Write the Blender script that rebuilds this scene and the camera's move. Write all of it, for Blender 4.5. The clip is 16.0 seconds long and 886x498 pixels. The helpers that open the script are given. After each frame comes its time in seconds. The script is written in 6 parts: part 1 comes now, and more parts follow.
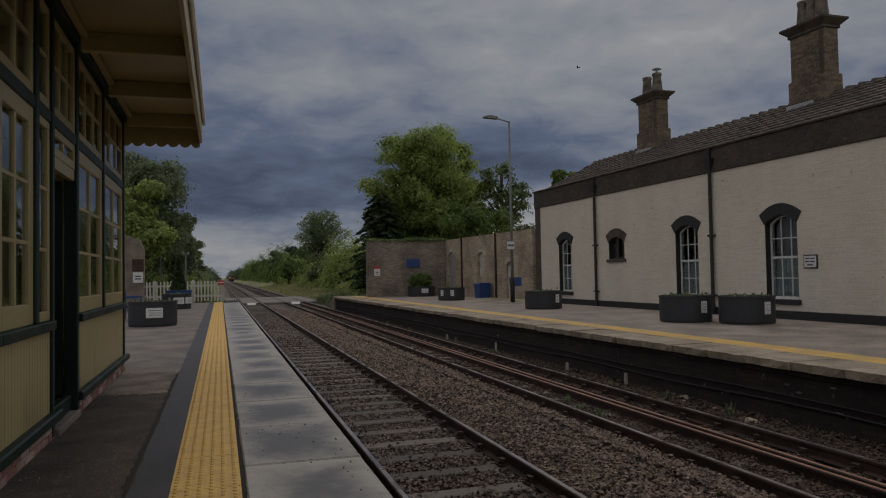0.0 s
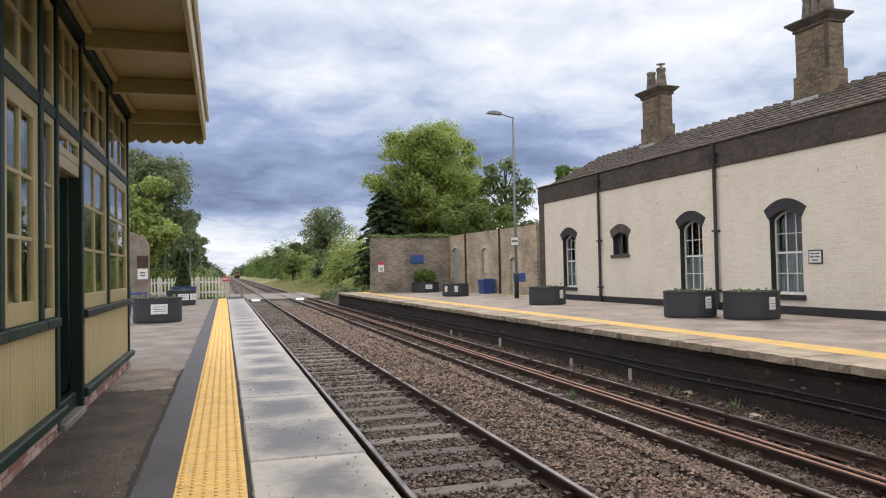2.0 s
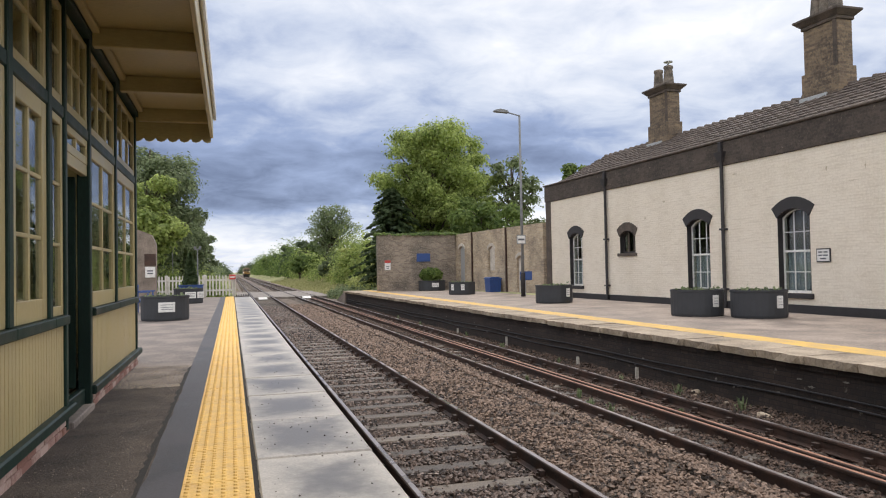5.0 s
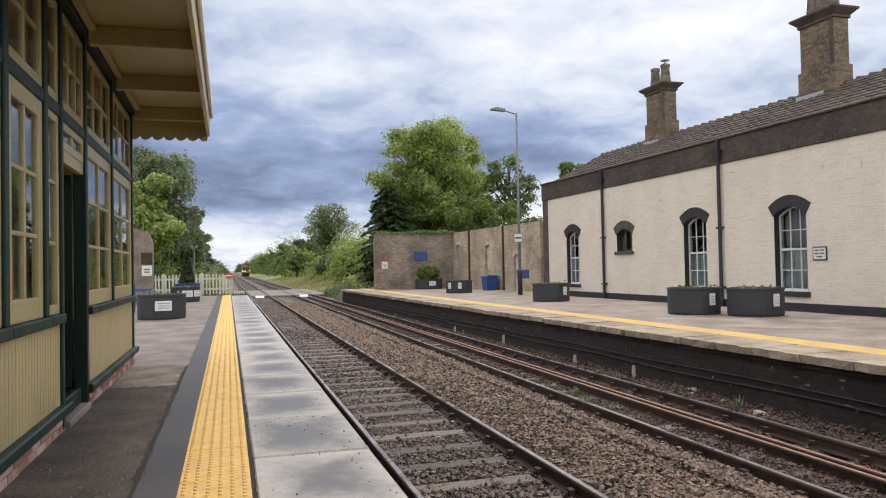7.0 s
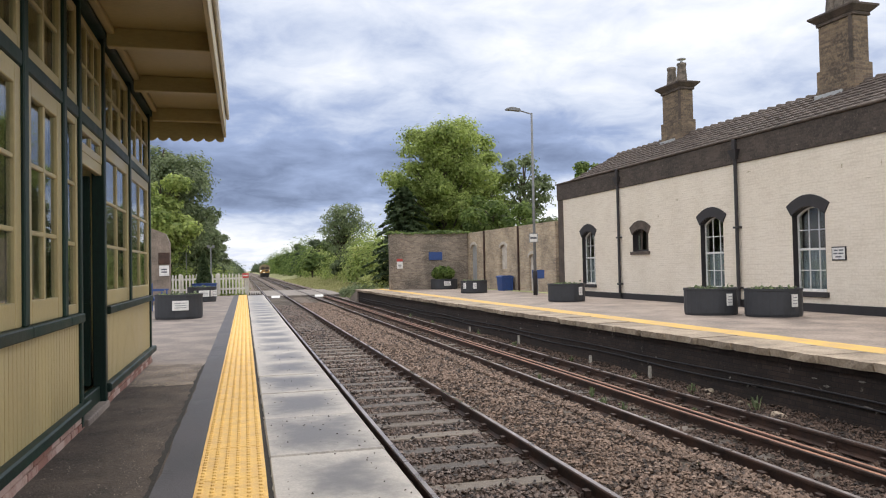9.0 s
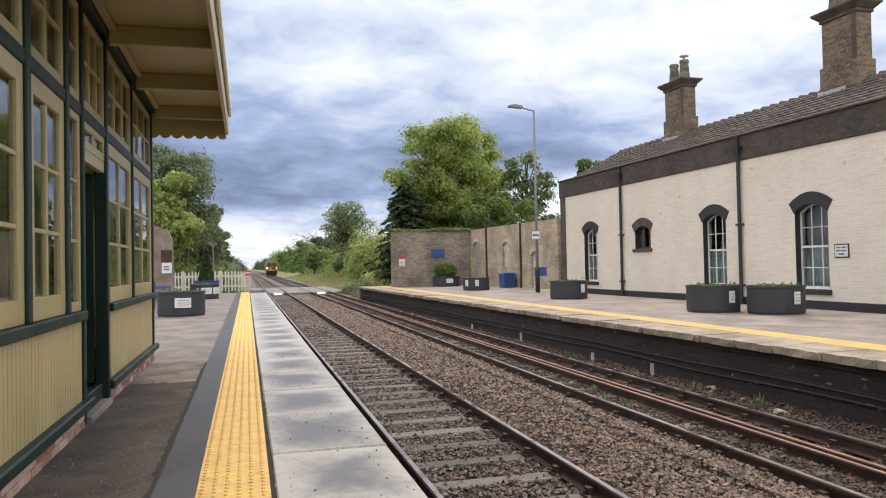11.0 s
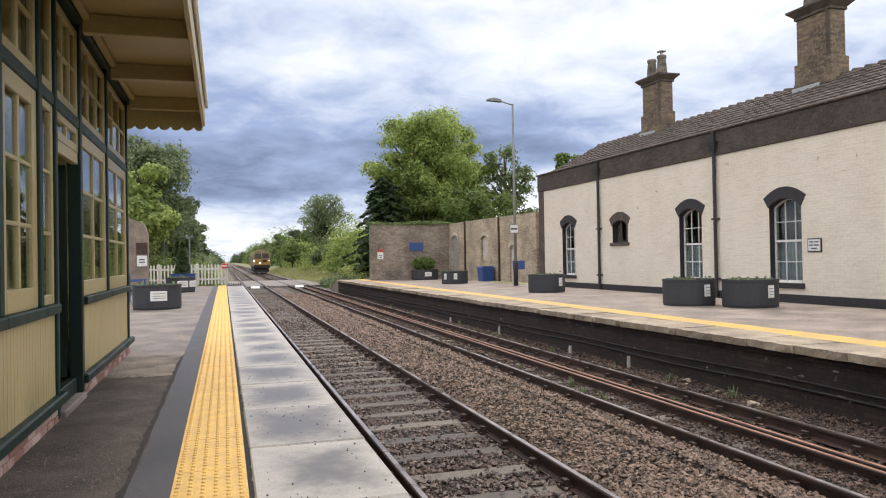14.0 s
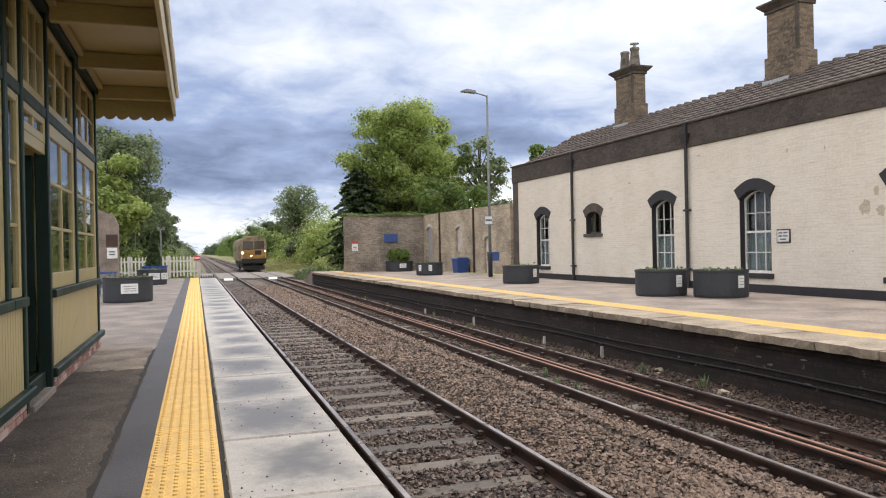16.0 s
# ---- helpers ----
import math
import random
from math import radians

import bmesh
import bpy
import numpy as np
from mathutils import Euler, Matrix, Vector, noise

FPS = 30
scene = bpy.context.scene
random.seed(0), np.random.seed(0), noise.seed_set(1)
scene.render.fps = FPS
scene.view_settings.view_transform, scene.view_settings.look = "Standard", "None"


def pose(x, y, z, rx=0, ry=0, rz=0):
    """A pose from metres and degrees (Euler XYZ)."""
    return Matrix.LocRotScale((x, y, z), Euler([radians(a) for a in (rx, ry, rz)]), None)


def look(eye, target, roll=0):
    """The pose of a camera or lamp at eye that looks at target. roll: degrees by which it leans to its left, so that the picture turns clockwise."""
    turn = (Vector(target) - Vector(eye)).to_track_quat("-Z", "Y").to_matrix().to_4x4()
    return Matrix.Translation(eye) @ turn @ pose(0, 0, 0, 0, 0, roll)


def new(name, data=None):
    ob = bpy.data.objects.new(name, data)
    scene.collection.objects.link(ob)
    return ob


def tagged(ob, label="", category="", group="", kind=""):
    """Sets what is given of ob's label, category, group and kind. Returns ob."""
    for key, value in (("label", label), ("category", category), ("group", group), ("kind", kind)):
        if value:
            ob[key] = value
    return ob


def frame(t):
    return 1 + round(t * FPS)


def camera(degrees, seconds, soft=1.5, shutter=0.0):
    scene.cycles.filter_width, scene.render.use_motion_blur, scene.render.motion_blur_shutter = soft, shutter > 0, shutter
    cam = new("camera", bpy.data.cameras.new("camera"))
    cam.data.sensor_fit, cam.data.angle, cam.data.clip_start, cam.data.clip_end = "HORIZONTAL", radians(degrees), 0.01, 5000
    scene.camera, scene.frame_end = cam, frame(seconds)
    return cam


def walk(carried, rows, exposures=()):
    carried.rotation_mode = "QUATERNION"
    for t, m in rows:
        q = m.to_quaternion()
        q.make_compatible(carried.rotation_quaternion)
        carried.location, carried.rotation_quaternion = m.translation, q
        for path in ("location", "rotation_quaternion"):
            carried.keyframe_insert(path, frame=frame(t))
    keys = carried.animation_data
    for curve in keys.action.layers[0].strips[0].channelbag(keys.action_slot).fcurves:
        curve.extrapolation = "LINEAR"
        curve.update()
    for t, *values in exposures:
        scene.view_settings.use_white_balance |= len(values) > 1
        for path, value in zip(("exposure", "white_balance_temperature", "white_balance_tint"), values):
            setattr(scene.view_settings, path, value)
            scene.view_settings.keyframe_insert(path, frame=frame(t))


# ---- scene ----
cam = camera(61.8, 16.0, soft=1.1)
EYE = (0, 0, 1.21)
walk(cam, [
    (0, pose(0, 0, 1.21, 91.930, 1.039, -16.754)),
    (0.5, pose(0, 0, 1.21, 91.865, 1.064, -16.981)),
    (1, pose(0, 0, 1.21, 91.769, 1.093, -16.929)),
    (1.5, pose(0, 0, 1.21, 91.674, 1.140, -16.734)),
    (2, pose(0, 0, 1.21, 91.622, 1.145, -16.449)),
    (2.5, pose(0, 0, 1.21, 91.575, 1.170, -16.129)),
    (3, pose(0, 0, 1.21, 91.586, 1.143, -15.882)),
    (3.5, pose(0, 0, 1.21, 91.603, 1.104, -15.739)),
    (4, pose(0, 0, 1.21, 91.594, 1.097, -15.765)),
    (6.5, pose(0, 0, 1.21, 91.373, 1.145, -16.173)),
    (7, pose(0, 0, 1.21, 91.373, 1.145, -16.173)),
    (7.5, pose(0, 0, 1.21, 91.373, 1.145, -16.173)),
    (8, pose(0, 0, 1.21, 91.386, 1.181, -15.869)),
    (8.5, pose(0, 0, 1.21, 91.396, 1.159, -15.393)),
    (9, pose(0, 0, 1.21, 91.403, 1.133, -15.011)),
    (11.5, pose(0, 0, 1.21, 91.168, 1.130, -14.787)),
    (12, pose(0, 0, 1.21, 91.159, 1.124, -14.721)),
    (12.5, pose(0, 0, 1.21, 91.143, 1.081, -14.763)),
    (13, pose(0, 0, 1.21, 91.047, 1.049, -15.046)),
    (13.5, pose(0, 0, 1.21, 90.848, 1.022, -15.686)),
    (14, pose(0, 0, 1.21, 90.656, 1.021, -16.501)),
    (14.5, pose(0, 0, 1.21, 90.454, 0.993, -17.258)),
    (15, pose(0, 0, 1.21, 90.227, 1.012, -17.695)),
    (15.5, pose(0, 0, 1.21, 90.007, 1.066, -18.079)),
    (16, pose(0, 0, 1.21, 89.955, 1.146, -18.458)),
], exposures=[(0, -2.0), (0.2, -1.5), (0.4, -1.05), (0.6, -0.6), (0.8, -0.28), (1.0, -0.14), (1.3, -0.12), (7.0, -0.12), (9.2, -0.04), (11.3, 0.04), (16.0, 0.04)])

# ---- world and sun ----
world = bpy.data.worlds.new("sky_world")
scene.world = world
world.use_nodes = True


def build_sky():
    nt = world.node_tree
    nt.nodes.clear()
    N = nt.nodes.new
    L = nt.links.new
    out, bg = N("ShaderNodeOutputWorld"), N("ShaderNodeBackground")
    sky = N("ShaderNodeTexSky")
    sky.sky_type, sky.sun_disc = "NISHITA", False
    sky.sun_elevation, sky.sun_rotation = radians(58), radians(18)
    tc, sep = N("ShaderNodeTexCoord"), N("ShaderNodeSeparateXYZ")
    L(tc.outputs["Generated"], sep.inputs[0])

    def math_node(op, a, b):
        m = N("ShaderNodeMath")
        m.operation = op
        for i, v in enumerate((a, b)):
            if isinstance(v, (int, float)):
                m.inputs[i].default_value = v
            else:
                L(v, m.inputs[i])
        return m.outputs[0]

    zc = math_node("MAXIMUM", sep.outputs[2], 0.0)
    den = math_node("ADD", zc, 0.22)
    cx, cy = math_node("DIVIDE", sep.outputs[0], den), math_node("DIVIDE", sep.outputs[1], den)
    comb = N("ShaderNodeCombineXYZ")
    L(cx, comb.inputs[0]), L(cy, comb.inputs[1])
    comb.inputs[2].default_value = 3.7

    def cloud_noise(scale, detail, rough, offset):
        mp, n = N("ShaderNodeMapping"), N("ShaderNodeTexNoise")
        mp.inputs["Location"].default_value = offset
        L(comb.outputs[0], mp.inputs[0])
        L(mp.outputs[0], n.inputs["Vector"])
        n.inputs["Scale"].default_value, n.inputs["Detail"].default_value = scale, detail
        n.inputs["Roughness"].default_value, n.inputs["Distortion"].default_value = rough, 0.35
        return n.outputs["Fac"]

    big = cloud_noise(1.25, 6, 0.5, (0.4, 0.0, 0))
    fine = cloud_noise(4.6, 8, 0.58, (2.0, 5.0, 1))
    mixn = math_node("ADD", math_node("MULTIPLY", math_node("SUBTRACT", big, 0.5), 0.85), math_node("MULTIPLY", math_node("SUBTRACT", fine, 0.5), 0.5))
    bias = N("ShaderNodeValToRGB")
    L(math_node("SUBTRACT", zc, math_node("MULTIPLY", math_node("MAXIMUM", sep.outputs[0], 0.0), 0.1)), bias.inputs[0])
    stops = [(0.0, 0.8), (0.03, 0.72), (0.045, 0.62), (0.068, 0.52), (0.085, 0.31), (0.135, 0.27), (0.18, 0.45), (0.24, 0.63), (0.34, 0.69), (0.6, 0.8)]
    while len(bias.color_ramp.elements) < len(stops):
        bias.color_ramp.elements.new(0.5)
    for e, (p, v) in zip(bias.color_ramp.elements, stops):
        e.position, e.color = p, (v, v, v, 1)
    side = math_node("ADD", math_node("MULTIPLY", math_node("MAXIMUM", sep.outputs[0], -0.2), 0.2), math_node("MULTIPLY", math_node("SUBTRACT", 0.95, sep.outputs[1]), 0.25))
    fac = math_node("ADD", math_node("ADD", bias.outputs[0], mixn), side)
    col = N("ShaderNodeValToRGB")
    L(fac, col.inputs[0])
    tones = [(0.0, (0.10, 0.128, 0.205)), (0.25, (0.20, 0.256, 0.42)), (0.45, (0.385, 0.48, 0.73)), (0.62, (0.75, 0.82, 0.98)), (0.8, (1.1, 1.12, 1.18)), (1.0, (1.7, 1.7, 1.76))]
    while len(col.color_ramp.elements) < len(tones):
        col.color_ramp.elements.new(0.5)
    for e, (p, c) in zip(col.color_ramp.elements, tones):
        e.position, e.color = p, (*c, 1)
    mix = N("ShaderNodeMix")
    mix.data_type = "RGBA"
    mix.inputs[0].default_value = 0.93
    scaled = N("ShaderNodeVectorMath")
    scaled.operation = "SCALE"
    scaled.inputs[3].default_value = 0.1
    L(sky.outputs[0], scaled.inputs[0])
    L(scaled.outputs[0], mix.inputs[6]), L(col.outputs[0], mix.inputs[7])
    L(mix.outputs[2], bg.inputs[0])
    bg.inputs[1].default_value = 1.0
    L(bg.outputs[0], out.inputs[0])


build_sky()
sun_data = bpy.data.lights.new("sun", "SUN")
sun_data.energy, sun_data.angle, sun_data.color = 1.3, radians(9), (1.0, 0.925, 0.855)
sun = new("sun", sun_data)
sun.matrix_world = look((0, 0, 0), (-0.17, -0.50, -0.85))

# ---- materials ----


def material(name, base, dark=None, rough=0.8, metal=0.0, scale=6.0, fine=60.0, bump=0.15, spread=0.25, axis=(1, 1, 1), rough_spread=0.1, random=0.0, island=0.0, bump_dist=0.01):
    """Two scales of noise between two colours, with relief and an uneven gloss."""
    m = bpy.data.materials.new(name)
    m.use_nodes = True
    nt = m.node_tree
    N, L = nt.nodes.new, nt.links.new
    b = nt.nodes["Principled BSDF"]
    tc, mp = N("ShaderNodeTexCoord"), N("ShaderNodeMapping")
    mp.inputs["Scale"].default_value = axis
    if random:
        own = N("ShaderNodeVectorMath")
        L(tc.outputs["Object"], own.inputs[0]), L(N("ShaderNodeObjectInfo").outputs["Location"], own.inputs[1])
        L(own.outputs[0], mp.inputs[0])
    else:
        L(tc.outputs["Object"], mp.inputs[0])
    n1, n2 = N("ShaderNodeTexNoise"), N("ShaderNodeTexNoise")
    for n, s, d in ((n1, scale, 5), (n2, fine, 4)):
        n.inputs["Scale"].default_value, n.inputs["Detail"].default_value = s, d
        n.inputs["Roughness"].default_value = 0.6
        L(mp.outputs[0], n.inputs["Vector"])
    add = N("ShaderNodeMath")
    add.operation = "MULTIPLY_ADD"
    L(n2.outputs["Fac"], add.inputs[0])
    add.inputs[1].default_value = 0.6
    L(n1.outputs["Fac"], add.inputs[2])
    fac = add.outputs[0]
    if random or island:
        if random:
            src = N("ShaderNodeObjectInfo").outputs["Random"]
        else:
            src = N("ShaderNodeNewGeometry").outputs["Random Per Island"]
        more = N("ShaderNodeMath")
        more.operation = "MULTIPLY_ADD"
        L(src, more.inputs[0])
        more.inputs[1].default_value = random or island
        L(fac, more.inputs[2])
        less = N("ShaderNodeMath")
        less.operation = "SUBTRACT"
        L(more.outputs[0], less.inputs[0])
        less.inputs[1].default_value = (random or island) / 2
        fac = less.outputs[0]
    ramp = N("ShaderNodeValToRGB")
    dark = dark or tuple(c * 0.6 for c in base)
    ramp.color_ramp.elements[0].position, ramp.color_ramp.elements[0].color = 0.8 - spread * 0.55, (*dark, 1)
    ramp.color_ramp.elements[1].position, ramp.color_ramp.elements[1].color = 0.8 + spread * 0.5, (*base, 1)
    L(fac, ramp.inputs[0])
    L(ramp.outputs[0], b.inputs["Base Color"])
    rr = N("ShaderNodeMapRange")
    rr.inputs["To Min"].default_value, rr.inputs["To Max"].default_value = max(0.02, rough - rough_spread), min(1, rough + rough_spread)
    rr.inputs["From Min"].default_value, rr.inputs["From Max"].default_value = 0.3, 0.7
    L(n1.outputs["Fac"], rr.inputs["Value"])
    L(rr.outputs[0], b.inputs["Roughness"])
    b.inputs["Metallic"].default_value = metal
    if bump:
        bp = N("ShaderNodeBump")
        bp.inputs["Strength"].default_value, bp.inputs["Distance"].default_value = bump, bump_dist
        L(n2.outputs["Fac"], bp.inputs["Height"])
        L(bp.outputs[0], b.inputs["Normal"])
    return m


def brick_material(name, c1, c2, mortar, rough=0.9, bump=0.5, stain=(0.3, 0.28, 0.25), stain_amount=0.4, chips=0.0, chip=(0.34, 0.26, 0.18), streaks=0.0):
    """Brick courses of 75 mm by 225 mm on upright faces, with stains and worn relief."""
    m = bpy.data.materials.new(name)
    m.use_nodes = True
    nt = m.node_tree
    N, L = nt.nodes.new, nt.links.new
    b = nt.nodes["Principled BSDF"]
    tc, sep, comb, addm = N("ShaderNodeTexCoord"), N("ShaderNodeSeparateXYZ"), N("ShaderNodeCombineXYZ"), N("ShaderNodeMath")
    L(tc.outputs["Object"], sep.inputs[0])
    L(sep.outputs[0], addm.inputs[0]), L(sep.outputs[1], addm.inputs[1])
    L(addm.outputs[0], comb.inputs[0]), L(sep.outputs[2], comb.inputs[1])
    br = N("ShaderNodeTexBrick")
    L(comb.outputs[0], br.inputs["Vector"])
    br.inputs["Color1"].default_value, br.inputs["Color2"].default_value, br.inputs["Mortar"].default_value = (*c1, 1), (*c2, 1), (*mortar, 1)
    br.inputs["Scale"].default_value = 1.0
    br.inputs["Brick Width"].default_value, br.inputs["Row Height"].default_value = 0.225, 0.075
    br.inputs["Mortar Size"].default_value, br.inputs["Mortar Smooth"].default_value = 0.007, 0.4
    n1, n2 = N("ShaderNodeTexNoise"), N("ShaderNodeTexNoise")
    for n, s in ((n1, 0.9), (n2, 14.0)):
        n.inputs["Scale"].default_value, n.inputs["Detail"].default_value, n.inputs["Roughness"].default_value = s, 7, 0.65
        L(tc.outputs["Object"], n.inputs["Vector"])
    mul = N("ShaderNodeMath")
    mul.operation = "MULTIPLY"
    L(n1.outputs["Fac"], mul.inputs[0]), L(n2.outputs["Fac"], mul.inputs[1])
    rg = N("ShaderNodeMapRange")
    rg.inputs["From Min"].default_value, rg.inputs["From Max"].default_value = 0.2, 0.35
    rg.inputs["To Max"].default_value = stain_amount
    L(mul.outputs[0], rg.inputs["Value"])
    mx = N("ShaderNodeMix")
    mx.data_type = "RGBA"
    L(rg.outputs[0], mx.inputs[0]), L(br.outputs["Color"], mx.inputs[6])
    mx.inputs[7].default_value = (*stain, 1)
    colour = mx.outputs[2]
    if chips:
        n3, cr, cm = N("ShaderNodeTexNoise"), N("ShaderNodeMapRange"), N("ShaderNodeMix")
        n3.inputs["Scale"].default_value, n3.inputs["Detail"].default_value, n3.inputs["Roughness"].default_value = 5.5, 8, 0.72
        L(tc.outputs["Object"], n3.inputs["Vector"])
        cr.inputs["From Min"].default_value, cr.inputs["From Max"].default_value, cr.inputs["To Max"].default_value = 0.63, 0.68, chips
        L(n3.outputs["Fac"], cr.inputs["Value"])
        cm.data_type = "RGBA"
        L(cr.outputs[0], cm.inputs[0]), L(colour, cm.inputs[6])
        cm.inputs[7].default_value = (*chip, 1)
        colour = cm.outputs[2]
    if streaks:
        # long thin ridges of old paint along the courses
        lm, ln, lr, lx = N("ShaderNodeMapping"), N("ShaderNodeTexNoise"), N("ShaderNodeMapRange"), N("ShaderNodeMix")
        lm.inputs["Scale"].default_value = (1.6, 1.6, 17.0)
        L(tc.outputs["Object"], lm.inputs[0]), L(lm.outputs[0], ln.inputs["Vector"])
        ln.inputs["Scale"].default_value, ln.inputs["Detail"].default_value, ln.inputs["Roughness"].default_value = 1.0, 6, 0.65
        lr.inputs["From Min"].default_value, lr.inputs["From Max"].default_value, lr.inputs["To Max"].default_value = 0.5, 0.72, streaks
        L(ln.outputs["Fac"], lr.inputs["Value"])
        lx.data_type = "RGBA"
        L(lr.outputs[0], lx.inputs[0]), L(colour, lx.inputs[6])
        lx.inputs[7].default_value = (*stain, 1)
        colour = lx.outputs[2]
    L(colour, b.inputs["Base Color"])
    b.inputs["Roughness"].default_value = rough
    inv = N("ShaderNodeMath")
    inv.operation = "MULTIPLY_ADD"
    L(br.outputs["Fac"], inv.inputs[0])
    inv.inputs[1].default_value = -0.6
    L(n2.outputs["Fac"], inv.inputs[2])
    bp = N("ShaderNodeBump")
    bp.inputs["Strength"].default_value, bp.inputs["Distance"].default_value = bump, 0.012
    L(inv.outputs[0], bp.inputs["Height"]), L(bp.outputs[0], b.inputs["Normal"])
    return m


def leaf_material(name, c1, c2, translucent=0.35):
    m = bpy.data.materials.new(name)
    m.use_nodes = True
    nt = m.node_tree
    N, L = nt.nodes.new, nt.links.new
    b, out = nt.nodes["Principled BSDF"], nt.nodes["Material Output"]
    geo, ramp, tc, n = N("ShaderNodeNewGeometry"), N("ShaderNodeValToRGB"), N("ShaderNodeTexCoord"), N("ShaderNodeTexNoise")
    L(tc.outputs["Object"], n.inputs["Vector"])
    n.inputs["Scale"].default_value = 0.55
    mixf = N("ShaderNodeMath")
    mixf.operation = "MULTIPLY_ADD"
    L(geo.outputs["Random Per Island"], mixf.inputs[0])
    mixf.inputs[1].default_value = 0.5
    sub = N("ShaderNodeMath")
    sub.operation = "SUBTRACT"
    L(n.outputs["Fac"], sub.inputs[0])
    sub.inputs[1].default_value = 0.25
    L(sub.outputs[0], mixf.inputs[2])
    L(mixf.outputs[0], ramp.inputs[0])
    ramp.color_ramp.elements[0].position, ramp.color_ramp.elements[0].color = 0.2, (*c1, 1)
    ramp.color_ramp.elements[1].position, ramp.color_ramp.elements[1].color = 0.8, (*c2, 1)
    L(ramp.outputs[0], b.inputs["Base Color"])
    b.inputs["Roughness"].default_value = 0.6
    tr, ms = N("ShaderNodeBsdfTranslucent"), N("ShaderNodeMixShader")
    L(ramp.outputs[0], tr.inputs["Color"])
    ms.inputs[0].default_value = translucent
    L(b.outputs[0], ms.inputs[1]), L(tr.outputs[0], ms.inputs[2]), L(ms.outputs[0], out.inputs["Surface"])
    return m


def plain(name, base, rough=0.5, metal=0.0, glow=0.0):
    m = material(name, base, tuple(c * 0.8 for c in base), rough, metal, 8, 90, 0.05, 0.3)
    if glow:
        b = m.node_tree.nodes["Principled BSDF"]
        b.inputs["Emission Color"].default_value, b.inputs["Emission Strength"].default_value = (*base, 1), glow
    return m


def glass_material(name, tint=(0.85, 0.9, 0.9), rough=0.02):
    m = bpy.data.materials.new(name)
    m.use_nodes = True
    nt = m.node_tree
    N, L = nt.nodes.new, nt.links.new
    out = nt.nodes["Material Output"]
    g, t, ms, lw, pw, fr = N("ShaderNodeBsdfGlossy"), N("ShaderNodeBsdfTransparent"), N("ShaderNodeMixShader"), N("ShaderNodeLayerWeight"), N("ShaderNodeMath"), N("ShaderNodeMath")
    g.inputs["Roughness"].default_value = rough
    t.inputs["Color"].default_value = (*tint, 1)
    lw.inputs["Blend"].default_value = 0.5
    pw.operation, fr.operation = "POWER", "MULTIPLY_ADD"
    pw.inputs[1].default_value = 5.0
    fr.inputs[1].default_value, fr.inputs[2].default_value = 0.9, 0.045
    L(lw.outputs["Facing"], pw.inputs[0]), L(pw.outputs[0], fr.inputs[0])
    L(fr.outputs[0], ms.inputs[0]), L(t.outputs[0], ms.inputs[1]), L(g.outputs[0], ms.inputs[2]), L(ms.outputs[0], out.inputs["Surface"])
    return m


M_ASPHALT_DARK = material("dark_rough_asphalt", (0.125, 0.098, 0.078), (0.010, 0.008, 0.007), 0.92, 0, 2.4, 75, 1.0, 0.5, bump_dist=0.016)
M_ASPHALT = material("worn_asphalt", (0.28, 0.235, 0.205), (0.11, 0.09, 0.08), 0.8, 0, 1.3, 26, 0.6, 0.3, bump_dist=0.008, rough_spread=0.18)
M_SEAM = material("damp_black_dirt", (0.03, 0.025, 0.021), (0.008, 0.007, 0.006), 0.9, 0, 6, 60, 0.6, 0.4)
M_ASPHALT_GRIT = material("gritty_asphalt", (0.30, 0.25, 0.21), (0.07, 0.056, 0.048), 0.9, 0, 2.2, 38, 1.0, 0.34, bump_dist=0.012)
M_ASPHALT_FAR = material("pale_asphalt", (0.38, 0.305, 0.25), (0.15, 0.12, 0.10), 0.62, 0, 0.9, 24, 0.4, 0.3)
M_TARMAC = material("new_tarmac", (0.066, 0.061, 0.069), (0.022, 0.02, 0.023), 0.58, 0, 1.6, 75, 0.5, 0.26)
M_YELLOW = material("yellow_paving", (0.86, 0.56, 0.16), (0.52, 0.29, 0.085), 0.55, 0, 7.0, 60, 0.6, 0.85, random=0.05)
M_YELLOW_PAINT = material("yellow_paint", (0.75, 0.47, 0.10), (0.5, 0.33, 0.12), 0.6, 0, 2.2, 60, 0.3, 0.3)


